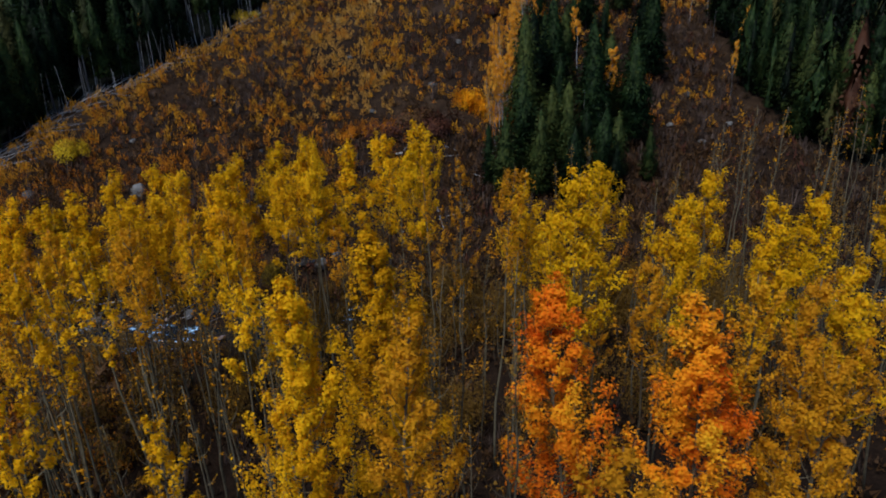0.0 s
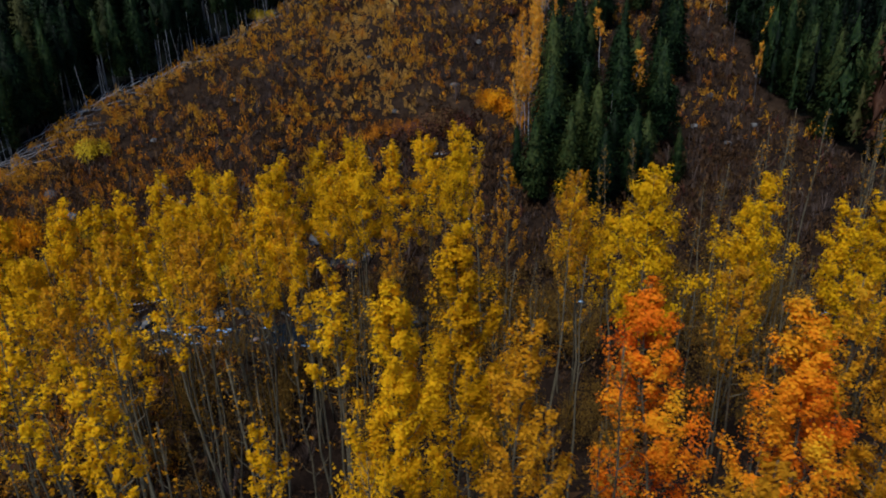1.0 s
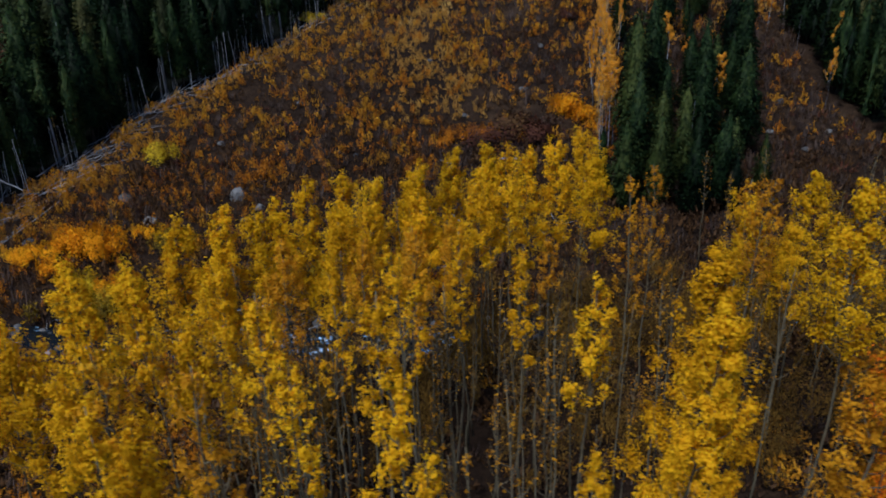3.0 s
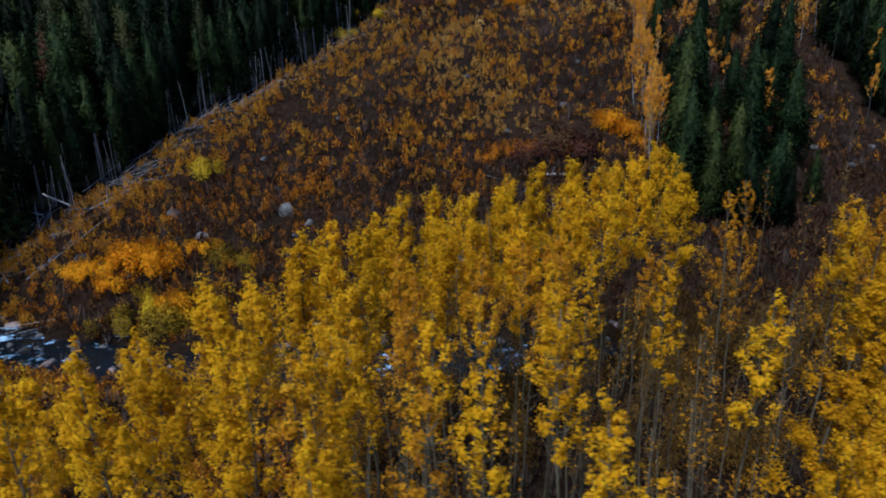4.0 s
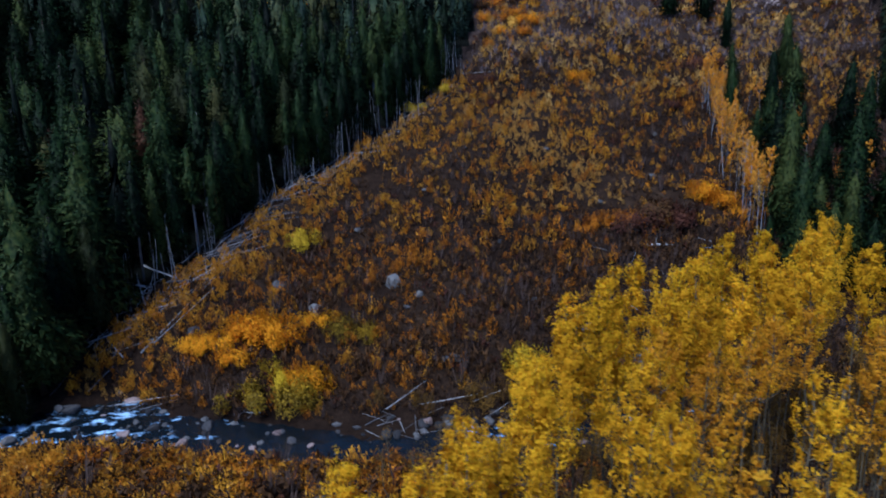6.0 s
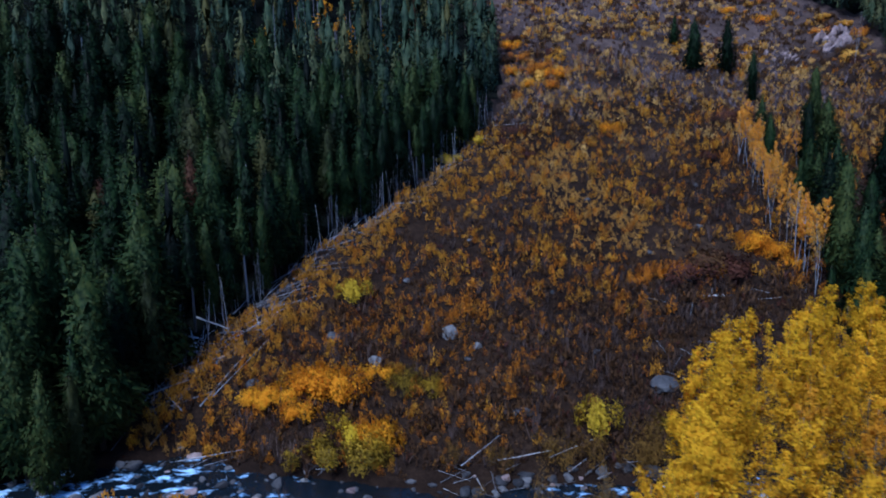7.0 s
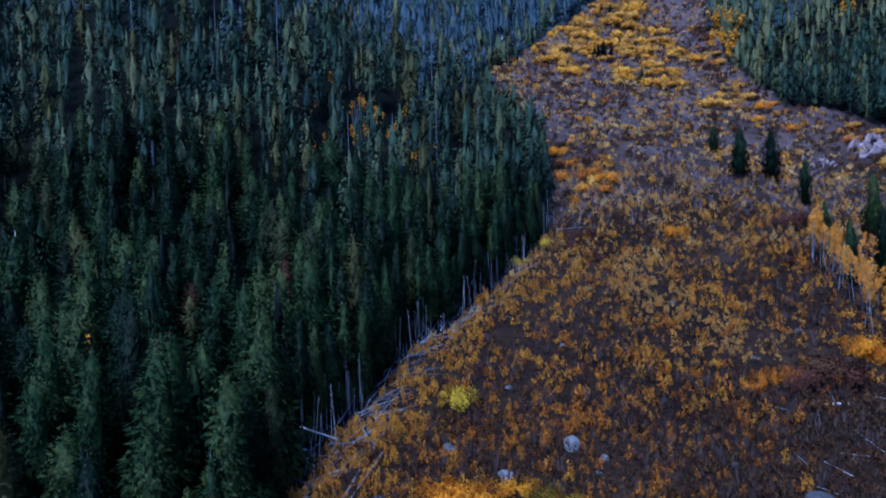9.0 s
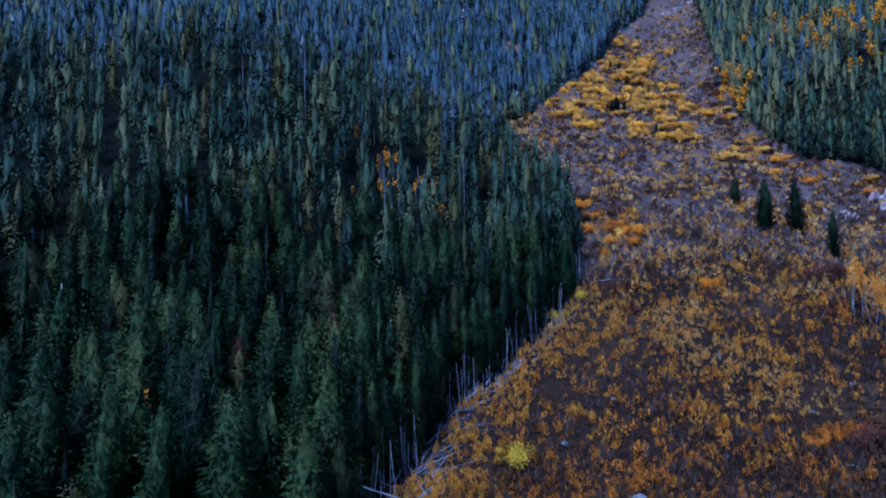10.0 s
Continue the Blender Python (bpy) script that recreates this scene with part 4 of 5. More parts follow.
# ---- brush ----
def tuft(seed, n, r, h, size):
    """A shrub's outer leaves: narrow blades that stand up and outwards."""
    rng = np.random.default_rng(seed)
    p = rng.normal(0, 1, (n, 3))
    p /= np.linalg.norm(p, axis=1)[:, None]
    p *= rng.uniform(0.4, 1, (n, 1))
    p = np.column_stack([p[:, 0] * r, p[:, 1] * r, h * (0.22 + 0.78 * np.abs(p[:, 2]))])
    a = np.column_stack([p[:, 0] / r * 0.5, p[:, 1] / r * 0.5, np.full(n, 0.8)]) + rng.normal(0, 0.35, (n, 3))
    a /= np.linalg.norm(a, axis=1)[:, None]
    b = np.cross(a, rng.normal(size=(n, 3)))
    b /= np.linalg.norm(b, axis=1)[:, None] + 1e-9
    s = (size * rng.uniform(0.6, 1.3, n))[:, None]
    v = np.stack([p - a * s * 0.7 - b * s * 0.34, p - a * s * 0.7 + b * s * 0.34, p + a * s * 0.9], 1).reshape(-1, 3)
    return v, np.arange(3 * n).reshape(n, 3)


def twigs(seed, n, r, h, width=0.018):
    rng = np.random.default_rng(seed)
    v, f = [], []
    for k in range(n):
        w, s = rng.uniform(0, 6.28), rng.uniform(0.3, 1)
        tip = np.array([math.cos(w) * r * s, math.sin(w) * r * s, h * rng.uniform(0.6, 1.1)])
        side = np.array([-math.sin(w), math.cos(w), 0]) * width
        foot = tip * (0.15, 0.15, 0)
        v += [foot - side, foot + side, tip + side * 0.3, tip - side * 0.3]
        f.append((4 * k, 4 * k + 1, 4 * k + 2, 4 * k + 3))
    return np.array(v), np.array(f)


def zone(x, y, s, seed):
    return 0.5 + 0.5 * np.sin(x / s + seed + 1.7 * np.sin(y / (1.3 * s) + seed * 2)) * np.sin(y / (0.9 * s) - seed + 1.3 * np.sin(x / (1.6 * s)))


def brush():
    rng = np.random.default_rng(31)
    near = [tuft(500 + k, 62, 0.42, 1.15, 0.105) for k in range(5)]
    mid = [tuft(510 + k, 34, 0.48, 1.15, 0.16) for k in range(4)]
    far = [tuft(520 + k, 20, 0.9, 1.1, 0.40) for k in range(4)]
    dull = [tuft(560 + k, 13, 0.5, 1.0, 0.22) for k in range(4)]
    bare = [twigs(540 + k, 14, 0.6, 1.25, 0.024) for k in range(4)]
    bins = {"orange": [], "yellow": [], "brown": [], "red": [], "grass": [], "tan": [], "twig": [], "pale_twig": []}

    def scatter(n, x0, x1, y0, y1, test, kind):
        each = 4
        x, y = np.repeat(rng.uniform(x0, x1, n // each), each), np.repeat(rng.uniform(y0, y1, n // each), each)
        lot = np.repeat(rng.uniform(0, 1, (n // each, 2)), each, axis=0)
        gap = 1.6 if kind == "far" else 0.75
        x, y = x + rng.normal(0, gap, len(x)), y + rng.normal(0, gap, len(x))
        ok = test(x, y)
        x, y, lot = x[ok], y[ok], lot[ok]
        strip = np.exp(-((x - np.interp(y, [80, 90, 100, 112], [-10.5, -10.0, -13.5, -13.0]) - 0.8 * np.sin(y / 4)) / np.interp(y, [80, 95, 115], [6.0, 4.5, 3.5])) ** 2) * smooth(77, 83, y) * smooth(122, 110, y)
        rim = smooth(13, 2, x - left_edge(y)) * smooth(130, 100, y)
        warm = zone(x, y, 6.0, 0.4) * zone(x, y, 13.0, 1.1) ** 0.5
        low = smooth(82, 58, y) * 0.6 + 0.9 * smooth(-32, -14, x) * smooth(76, 66, y) + smooth(14, 24, x) * smooth(125, 100, y) * 1.1
        dark = low + zone(x, y, 7.0, 2.1) * 0.6 + 0.9 * np.exp(-((x + 2) / 10) ** 2 - ((y - 67) / 7) ** 2) + 0.8 * np.exp(-((x + 23) / 5) ** 2 - ((y - 91) / 9) ** 2) + 0.8 * np.exp(-((x - 2) / 6) ** 2 - ((y - 101) / 14) ** 2)
        for a, b, st, ri, wa, da, (u, w) in zip(x, y, strip, rim, warm, dark, lot):
            if rng.uniform() < 0.3:
                u, w = rng.uniform(0, 1, 2)
            grey = (0.15 if kind == "bank" else 0.29) + 0.10 * (b > 135) + 0.35 * da - 0.42 * ri - 0.7 * st
            if kind == "under":
                k = "brown" if u < 0.75 else ("twig" if u < 0.93 else "yellow")
            elif u < grey:
                k = ("pale_twig" if b > 122 + 25 * (w - 0.2) else "twig") if w < (0.25 if b < 72 else (0.5 if b < 120 else 0.58)) else ("brown" if w < 0.93 else "red")
            elif w < 0.7 * ri + 0.12 and u > 0.4:
                k = "yellow"
            elif w < 0.7 * ri + 0.12 + 0.95 * st:
                k = "grass" if u < 0.93 else "orange"
            else:
                k = ("yellow" if kind == "bank" and w > 0.6 else "tan" if rng.uniform() < 0.75 * smooth(95, 140, b) else ("yellow" if b > 78 and rng.uniform() < 0.55 else "orange")) if rng.uniform() < 0.25 + 0.75 * wa + 0.25 * (kind == "bank") else "brown"
            bins[k].append((a, b, {"far": 2, "clear": 1 if b > 74 else 0}.get(kind, 0)))

    def open_land(x, y):
        return (x > left_edge(y) + 0.8) & (x < right_edge(y) - 0.3)

    scatter(31000, -62, 66, 50.0, 150, lambda x, y: open_land(x, y) & (y > 50.8 + creek_y(x) + 0.4 * smooth(-36, -44, x)), "clear")
    scatter(5600, -62, 30, 50.0, 74, lambda x, y: open_land(x, y) & (y > 50.4 + creek_y(x) + 0.4 * smooth(-36, -44, x)), "clear")
    scatter(19000, -30, 110, 150, 330, open_land, "far")
    scatter(3000, 0, 140, 330, 480, open_land, "far")
    scatter(2600, -95, -60, 10, 45, lambda x, y: y < 45.2 + creek_y(x), "bank")
    scatter(8000, -62, -18, 24, 45.5, lambda x, y: y < 45.2 + creek_y(x), "bank")
    scatter(2600, -20, 36, 9, 45, lambda x, y: y < 44 + creek_y(x), "under")
    for k, mat, label in [("orange", BRUSH_ORANGE, "orange-leaved low brush over the hillside"), ("yellow", BRUSH_YELLOW, "yellow-leaved low brush over the hillside"), ("brown", BRUSH_BROWN, "withered brown brush over the hillside"),
                          ("red", BRUSH_RED, "dark red brush over the hillside"), ("grass", GRASS, "tufts of dry tan grass on the hillside"), ("tan", TAN, "faded tan low brush of the upper clearing"), ("twig", TWIG, "leafless grey twig thickets on the hillside"), ("pale_twig", TWIG_HAZED, "grey leafless thickets of the upper clearing, paled to lilac for haze")]:
        s = np.array(bins[k], float)
        z = rough_land(s[:, 0], s[:, 1]) - 0.08
        n = len(s)
        size = rng.uniform(0.45, 1.0, n) * np.where(rng.uniform(0, 1, n) < 0.18, 1.75, 1.0) * (0.7 if k == "grass" else 1.0)
        tall = size * rng.uniform(0.7, 1.15, n)
        if "twig" in k:
            size = size * np.where(s[:, 2] == 2, 1.8, 1.0)
            v, f = stamp(bare, np.column_stack([s[:, :2], z]), np.column_stack([size * 1.25, tall]), rng.uniform(0, 6.28, n), rng.integers(0, 4, n))
        else:
            pick = np.where(s[:, 2] == 2, 9 + rng.integers(0, 4, n), np.where(s[:, 2] == 1, 5 + rng.integers(0, 4, n), rng.integers(0, 5, n)))
            if k in ("brown", "red"):
                pick = np.where(s[:, 2] == 2, pick, 13 + rng.integers(0, 4, n))
            v, f = stamp(near + mid + far + dull, np.column_stack([s[:, :2], z]), np.column_stack([size * np.where(s[:, 1] < 46, 1.35, 0.9), tall * np.where(s[:, 1] < 46, 1.1, 1.25)]), rng.uniform(0, 6.28, n), pick)
        tagged(new(k + "_brush" if k != "grass" else "dry_grass", build(k + "_brush", v, f, mat)), label, "brush", kind="stuff")


brush()


def bush_meshes(seed, r, h, n, size, hang=0.45):
    """A rounded thicket of several leafy lobes on bare stems."""
    rng = np.random.default_rng(seed)
    lobes = [np.array([rng.normal(0, r * 0.48), rng.normal(0, r * 0.48), h * rng.uniform(hang - 0.06, hang + 0.28)]) for _ in range(9)]
    pts = []
    for c in lobes:
        d = rng.normal(size=(n // 9, 3))
        d /= np.linalg.norm(d, axis=1)[:, None]
        lobe = rng.uniform(0.6, 1.15)
        pts.append(c + d * rng.uniform(0.4, 1.12, (len(d), 1)) * (r * 0.40 * lobe, r * 0.40 * lobe, h * 0.38 * lobe))
    pts = np.concatenate(pts)
    pts[:, 2] = np.maximum(pts[:, 2], 0.08)
    stems = []
    for c in lobes:
        for _ in range(2):
            foot = np.array([c[0] * 0.25 + rng.normal(0, 0.1), c[1] * 0.25 + rng.normal(0, 0.1), -0.1])
            stems.append(tube([foot, foot * 0.4 + c * 0.6, c + (0, 0, h * 0.25)], [0.03, 0.02, 0.008], 3))
    face = pts * (0.6, 0.6, 0.3) + (0, 0, 0.8)
    return joined(stems), leaves(pts, size, rng, face, 0.45, 3) + (leaf_normals(face, rng, 3),)


BUSHES = {}
LEAFY = {"gold": (3000, 0.11), "lime": (2400, 0.12), "olive": (2600, 0.11), "far": (520, 0.30), "far_yellow": (520, 0.30), "red": (1900, 0.12), "brown": (1900, 0.12), "orange": (1900, 0.12)}
for key, mat, label in [("lime", BUSH_LIME, "rounded yellow-green willow bush on the slope"), ("gold", BUSH_GOLD, "spreading bright golden willow bush on the slope"), ("olive", BUSH_OLIVE, "rounded olive-gold willow bush above the creek"), ("far", FAR_GOLD, "low golden willow thicket of the upper clearing"), ("far_yellow", BRUSH_YELLOW, "low yellow willow thicket of the upper clearing"), ("orange", BRUSH_ORANGE, "rounded orange-leaved bush on the slope"),
                        ("red", BRUSH_RED, "dark red leafed thicket"), ("brown", BRUSH_BROWN, "withered brown willow thicket")]:
    BUSHES[key] = []
    for k in range(2):
        w, l = bush_meshes(600 + k + 7 * len(BUSHES), 2.0, 2.2, LEAFY.get(key, (1100, 0.19))[0], LEAFY.get(key, (1100, 0.19))[1], 0.28)
        BUSHES[key].append(([("stemwork", build("stemwork", w[0], w[1], SPRUCE_BARK)), ("foliage", build("foliage", l[0], l[1], mat, shade=True, normals=l[2]))], label))


def put_bush(key, x, y, r, h, stretch=1.0):
    k = int(R.integers(0, 2))
    m = pose(x, y, float(rough_land(x, y)) - 0.1, 0, 0, R.uniform(-25, 25))
    if ("bush", key, k) not in made_first:
        parts, label = BUSHES[key][k]
        made_first["bush", key, k] = plant("willow_bush", parts, label, "bush", "bushes of the clearing")
        ob = made_first["bush", key, k]
    else:
        ob = copy_thing(made_first["bush", key, k], m)
    ob.matrix_basis = m @ Matrix.Diagonal((r / 2.0 * stretch, r / 2.0, h / 2.2 * 1.2, 1))


for row in [("lime", -40.6, 75.8, 2.1, 2.5, 1.0), ("lime", -29.3, 113.6, 1.5, 1.6, 1.7), ("lime", -25.4, 118.6, 1.5, 1.6, 1.7), ("gold", -42.0, 57.6, 2.4, 3.0, 1.15), ("gold", -40.2, 57.6, 2.2, 3.0, 1.0), ("gold", -45.0, 57.6, 1.5, 1.7, 1.3), ("gold", -42.8, 55.4, 1.6, 1.8, 1.2), ("gold", -46.8, 58.4, 1.3, 1.5, 1.2),
            ("lime", -38.8, 52.8, 1.4, 2.3, 1.0), ("olive", -40.2, 51.4, 2.1, 2.4, 1.1), ("gold", -36.0, 52.2, 1.5, 2.5, 1.0), ("olive", -37.6, 51.2, 2.2, 2.3, 1.1), ("gold", -37.4, 51.8, 1.3, 2.5, 1.0), ("olive", -34.8, 58.6, 1.5, 1.8, 1.2), ("gold", -36.6, 60.0, 1.2, 1.5, 1.2), ("olive", -32.6, 58.2, 1.2, 1.5, 1.1), ("lime", -19.7, 53.4, 1.9, 2.9, 1.0), ("olive", -14.4, 53.0, 1.3, 1.7, 1.0),
            ("gold", 4.2, 78.4, 2.0, 2.9, 1.0), ("gold", 5.6, 77.0, 1.7, 2.4, 1.0), ("gold", 6.2, 75.2, 1.2, 1.6, 1.0), ("gold", -2.6, 118.0, 1.6, 1.9, 1.0), ("orange", -10.6, 74.6, 1.0, 1.5, 1.1), ("orange", -9.2, 75.2, 1.2, 1.9, 1.0), ("orange", -7.6, 75.4, 1.1, 1.8, 1.1), ("orange", -5.9, 75.6, 1.0, 1.9, 1.2), ("red", -4.0, 75.0, 2.5, 2.7, 1.3), ("red", -0.4, 75.2, 2.4, 2.6, 1.3), ("brown", -2.4, 76.6, 2.5, 2.6, 1.4),
            ("red", 17.4, 122.0, 2.6, 2.6, 1.3), ("red", 20.6, 123.5, 2.2, 2.2, 1.2), ("red", 7.6, 103.4, 1.8, 1.6, 1.2), ("red", -17.0, 111.5, 1.8, 1.5, 1.3), ("red", -17.4, 120.5, 2.0, 1.9, 1.2), ("red", -20.0, 116.5, 1.8, 1.7, 1.2), ("orange", -9.8, 146.0, 2.2, 2.4, 1.2), ("gold", -7.0, 143.0, 2.2, 2.4, 1.1), ("orange", -13.2, 151.0, 1.9, 2.1, 1.2), ("gold", -14.0, 157.0, 1.9, 2.1, 1.2),
            ("gold", -12.6, 138.0, 1.6, 1.8, 1.0), ("far", 36.4, 195.5, 3.2, 2.4, 1.2), ("far", 39.6, 196.2, 3.0, 2.2, 1.2), ("far", 33.6, 194.8, 2.6, 2.0, 1.2), ("far", 41.0, 203.0, 2.4, 2.0, 1.3), ("gold", 52.0, 182.0, 2.4, 2.4, 1.1), ("gold", 50.6, 195.4, 2.4, 2.2, 1.2), ("gold", 46.0, 188.0, 2.2, 2.0, 1.2)]:
    put_bush(*row)


def undergrowth():
    """Thin russet willows along the banks and under the grove."""
    rng = np.random.default_rng(91)
    temps = [bush_meshes(640 + k, 2.0, 2.2, 900, 0.10)[1][:2] for k in range(3)]
    xs = rng.uniform(-33, 24, 70)
    spots = [(x, 48 + float(creek_y(x)) + (rng.uniform(-6.2, -2.9) if k % 3 else rng.uniform(3.0, 4.5)), rng.uniform(1.4, 3.0)) for k, x in enumerate(xs)]
    for k in range(90):
        x, y = rng.uniform(-26, 24), rng.uniform(30, 43)
        if x > np.interp(y, [26, 34, 44], [-24, -21, -16]):
            spots.append((x, y, rng.uniform(2.0, 4.2)))
    for k in range(46):
        x = rng.uniform(-12, 22)
        spots.append((x, 44.2 + float(creek_y(x)) - abs(rng.normal(0, 1.8)), rng.uniform(3.0, 5.0)))
    spots = np.array(spots)
    n = len(spots)
    z = rough_land(spots[:, 0], spots[:, 1]) - 0.1
    v, f = stamp(temps, np.column_stack([spots[:, :2], z]), np.column_stack([rng.uniform(0.45, 0.95, n), spots[:, 2] / 1.9]), rng.uniform(0, 6.28, n), rng.integers(0, 3, n))
    tagged(new("russet_undergrowth", build("russet_undergrowth", v, f, RUSSET)), "thin russet willow undergrowth along the creek and grove", "brush", kind="stuff")


undergrowth()

# ---- aspens at the rim of the spruce clump ----
RIM = np.random.default_rng(8)
for x, y, h in [(14.2, 107.5, 8.2), (13.9, 106.8, 7.6), (13.5, 106.0, 6.8), (12.7, 102.6, 6.2), (12.3, 100.4, 8.0), (21.3, 102.3, 6.2), (18.3, 102.7, 5.6), (19.6, 101.2, 6.0), (17.3, 87.0, 7.6), (19.7, 88.4, 4.5), (17.9, 74.6, 9.0)]:
    put_aspen("rim", x, y, float(rough_land(x, y)) + h, 1.15)
for k in range(46):
    u = (k + RIM.uniform()) / 46
    y = 104.5 - 35.5 * u
    x = float(np.interp(y, [69, 71, 76, 88, 100, 106], [5.2, 5.6, 6.6, 9.2, 12.4, 13.8])) + RIM.normal(0.2, 0.75)
    put_aspen("rim" if k % 3 else "rim_bare", x, y, float(rough_land(x, y)) + RIM.uniform(5.6, 7.6) + 2.2 * max(0.0, u - 0.7) / 0.3, RIM.uniform(0.7, 0.95))
for x, y, h in [(34.6, 82.6, 7.5), (38.0, 89, 9), (36.4, 104, 8), (-73.8, 67.4, 11)]:
    put_aspen("rim", x, y, float(rough_land(x, y)) + h, 0.7)
for x, y, h in [(-50.2, 77.9, 6), (-53.0, 78.5, 5.5), (-47.6, 84, 5), (-44.5, 101.5, 6), (-41.4, 101.7, 6), (-43, 99, 5), (-38, 104, 6), (-31, 113, 7), (-29, 116, 7), (-25, 123, 6.5)]:
    put_aspen("bare", x, y, float(rough_land(x, y)) + h, 0.8)


# ---- fallen timber ----
def log_mesh(seed, length, r):
    rng = np.random.default_rng(seed)
    zs = np.linspace(0, length, 6)
    bend = np.cumsum(rng.normal(0, 0.05, (6, 2)), axis=0)
    stem = tube(np.column_stack([zs, bend[:, 0], bend[:, 1] * 0.5]), np.linspace(r, r * 0.45, 6), 7)
    return build("fallen_log", stem[0], stem[1], SNAG_BARK, shade=True)


LOG_MESHES = [log_mesh(700 + k, 7.0, 0.10 + 0.012 * k) for k in range(5)]


def put_log(x, y, length, turn, lift=0.1, rise=None, fat=1.0):
    """A log from (x, y), lying along the slope in the direction turn (degrees from +x)."""
    x2, y2 = x + length * math.cos(radians(turn)), y + length * math.sin(radians(turn))
    z1, z2 = float(rough_land(x, y)) + lift, float(rough_land(x2, y2)) + lift
    if rise is not None:
        z2 = z1 + rise
    ob = new("fallen_log", LOG_MESHES[int(R.integers(0, 5))])
    ob.matrix_world = pose(x, y, z1, R.uniform(0, 360), -math.degrees(math.atan2(z2 - z1, length)), turn) @ Matrix.Diagonal((math.hypot(length, z2 - z1) / 7.0, fat, fat, 1))
    return tagged(ob, "bleached grey fallen log lying on the slope", "log", "fallen logs")


for k in range(250):
    y = 58 + (abs(R.normal(0, 0.45)) % 1.0) * 66 if k % 3 else R.uniform(62, 124)
    x = float(left_edge(y)) + (R.normal(1.2, 1.5) if y < 75 else R.normal(0.9, 0.8))
    run = math.degrees(math.atan2(2.0, float(left_edge(y + 1) - left_edge(y - 1))))
    put_log(x, y, R.uniform(2.0, 6.5), run + R.normal(0, 30), R.uniform(0.08, 0.5), fat=R.uniform(0.14, 0.38))
for row in [(-51.9, 58.7, 11.0, 73, 0.4, None, 0.6), (-51.0, 59.4, 8.6, 69, 0.6, None, 0.45), (-57.0, 60.2, 3.6, 22, 0.3, None, 0.8), (-56.0, 71.2, 4.6, -33, 0.9, -0.6, 0.7), (-54.4, 66.5, 3.4, 118, 0.1, 2.0, 0.7), (-53.2, 69.6, 5.5, 8, 0.3, None, 0.8), (-55.0, 68.6, 4.0, 160, 0.3, None, 0.6), (-30.5, 49.8, 4.0, 40, 0.5, 1.0, 0.4), (-28.0, 50.2, 4.5, 12, 0.5, None, 0.45), (-24.0, 50.6, 4.5, 25, 0.4, 0.6, 0.4), (-4.8, 71.5, 3.0, 5, 0.3, None, 1.2), (-52.0, 53.2, 5.0, 4, 0.3, None, 0.4),
            (-46.0, 38.0, 4.0, 15, 0.3, None, 0.5), (-34.0, 38.5, 4.0, 10, 0.5, None, 0.5)]:
    put_log(*row)
for k in range(26):
    x, y = R.uniform(-13, 6), R.uniform(58, 75)
    put_log(x, y, R.uniform(1.2, 3.0), R.uniform(20, 170), 0.4, fat=0.22)

# driftwood on the gravel bank
for k in range(30):
    x = R.uniform(-37, -12) if k < 20 else R.uniform(-58, -40)
    put_log(x, 50.6 + float(creek_y(x)) + R.normal(0, 0.9), R.uniform(1.0, 3.2), R.normal(15, 40), R.uniform(0.05, 0.4), fat=R.uniform(0.14, 0.32))


def put_snag(x, y, h):
    ob = new("snag", LOG_MESHES[int(R.integers(0, 5))])
    ob.matrix_world = pose(x, y, float(rough_land(x, y)) - 0.1, R.normal(0, 4), -90 + R.normal(0, 5), R.uniform(0, 360)) @ Matrix.Diagonal((h / 7.0, 0.24, 0.24, 1))
    return tagged(ob, "bleached standing dead trunk at the forest edge", "dead tree", "dead trunks")


for k in range(120):
    y = R.uniform(62, 128) if k % 3 else R.uniform(90, 125)
    put_snag(float(left_edge(y)) + R.normal(-0.4, 1.0), y, R.uniform(2.0, 6.0))
for x, y, h in [(-52.5, 70.2, 5.8), (-53.0, 70.6, 4.9), (-52.1, 73.2, 4.4), (-51.7, 75.1, 4.8), (-50.4, 75.1, 5.0), (-47.0, 84.0, 6.0), (37.0, 96.0, 6.0), (40.5, 108.0, 7.0), (14.8, 70.5, 7.0), (56, 150, 8), (58, 153, 9), (60, 156, 8.5), (57, 158, 8)]:
    put_snag(x, y, h)

# ---- stones ----
def stone_mesh(seed, mat):
    rng = np.random.default_rng(seed)
    bm = bmesh.new()
    bmesh.ops.create_icosphere(bm, subdivisions=2, radius=1.0)
    cuts = [(Vector(rng.normal(size=3)).normalized(), rng.uniform(0.5, 0.8)) for _ in range(10)]
    for v in bm.verts:
        for n, d in cuts:
            e = v.co.dot(n) - d
            if e > 0:
                v.co -= n * e * 0.97
        v.co *= 1 + 0.10 * noise.noise(v.co * 2.2 + Vector((seed, 0, 0)))
        v.co.z *= 0.7
    me = bpy.data.meshes.new("stone")
    bm.to_mesh(me)
    bm.free()
    me.materials.append(mat)
    return me


STONES = [stone_mesh(800 + k, STONE) for k in range(6)]
PALE_STONES = [stone_mesh(820 + k, PALE_ROCK) for k in range(4)]


def put_stone(x, y, r, pale=False, label="grey weathered boulder on the brushy slope", group="boulders of the slope", z=None):
    ob = new("boulder" if r > 0.5 else "stone", (PALE_STONES if pale else STONES)[int(R.integers(0, 4))])
    ob.matrix_world = pose(x, y, (float(rough_land(x, y)) if z is None else z) + 0.25 * r, R.uniform(-15, 15), R.uniform(-15, 15), R.uniform(0, 360)) @ Matrix.Diagonal((r * R.uniform(0.8, 1.3), r, r * R.uniform(0.75, 1.1), 1))
    return tagged(ob, label, "rock", group)


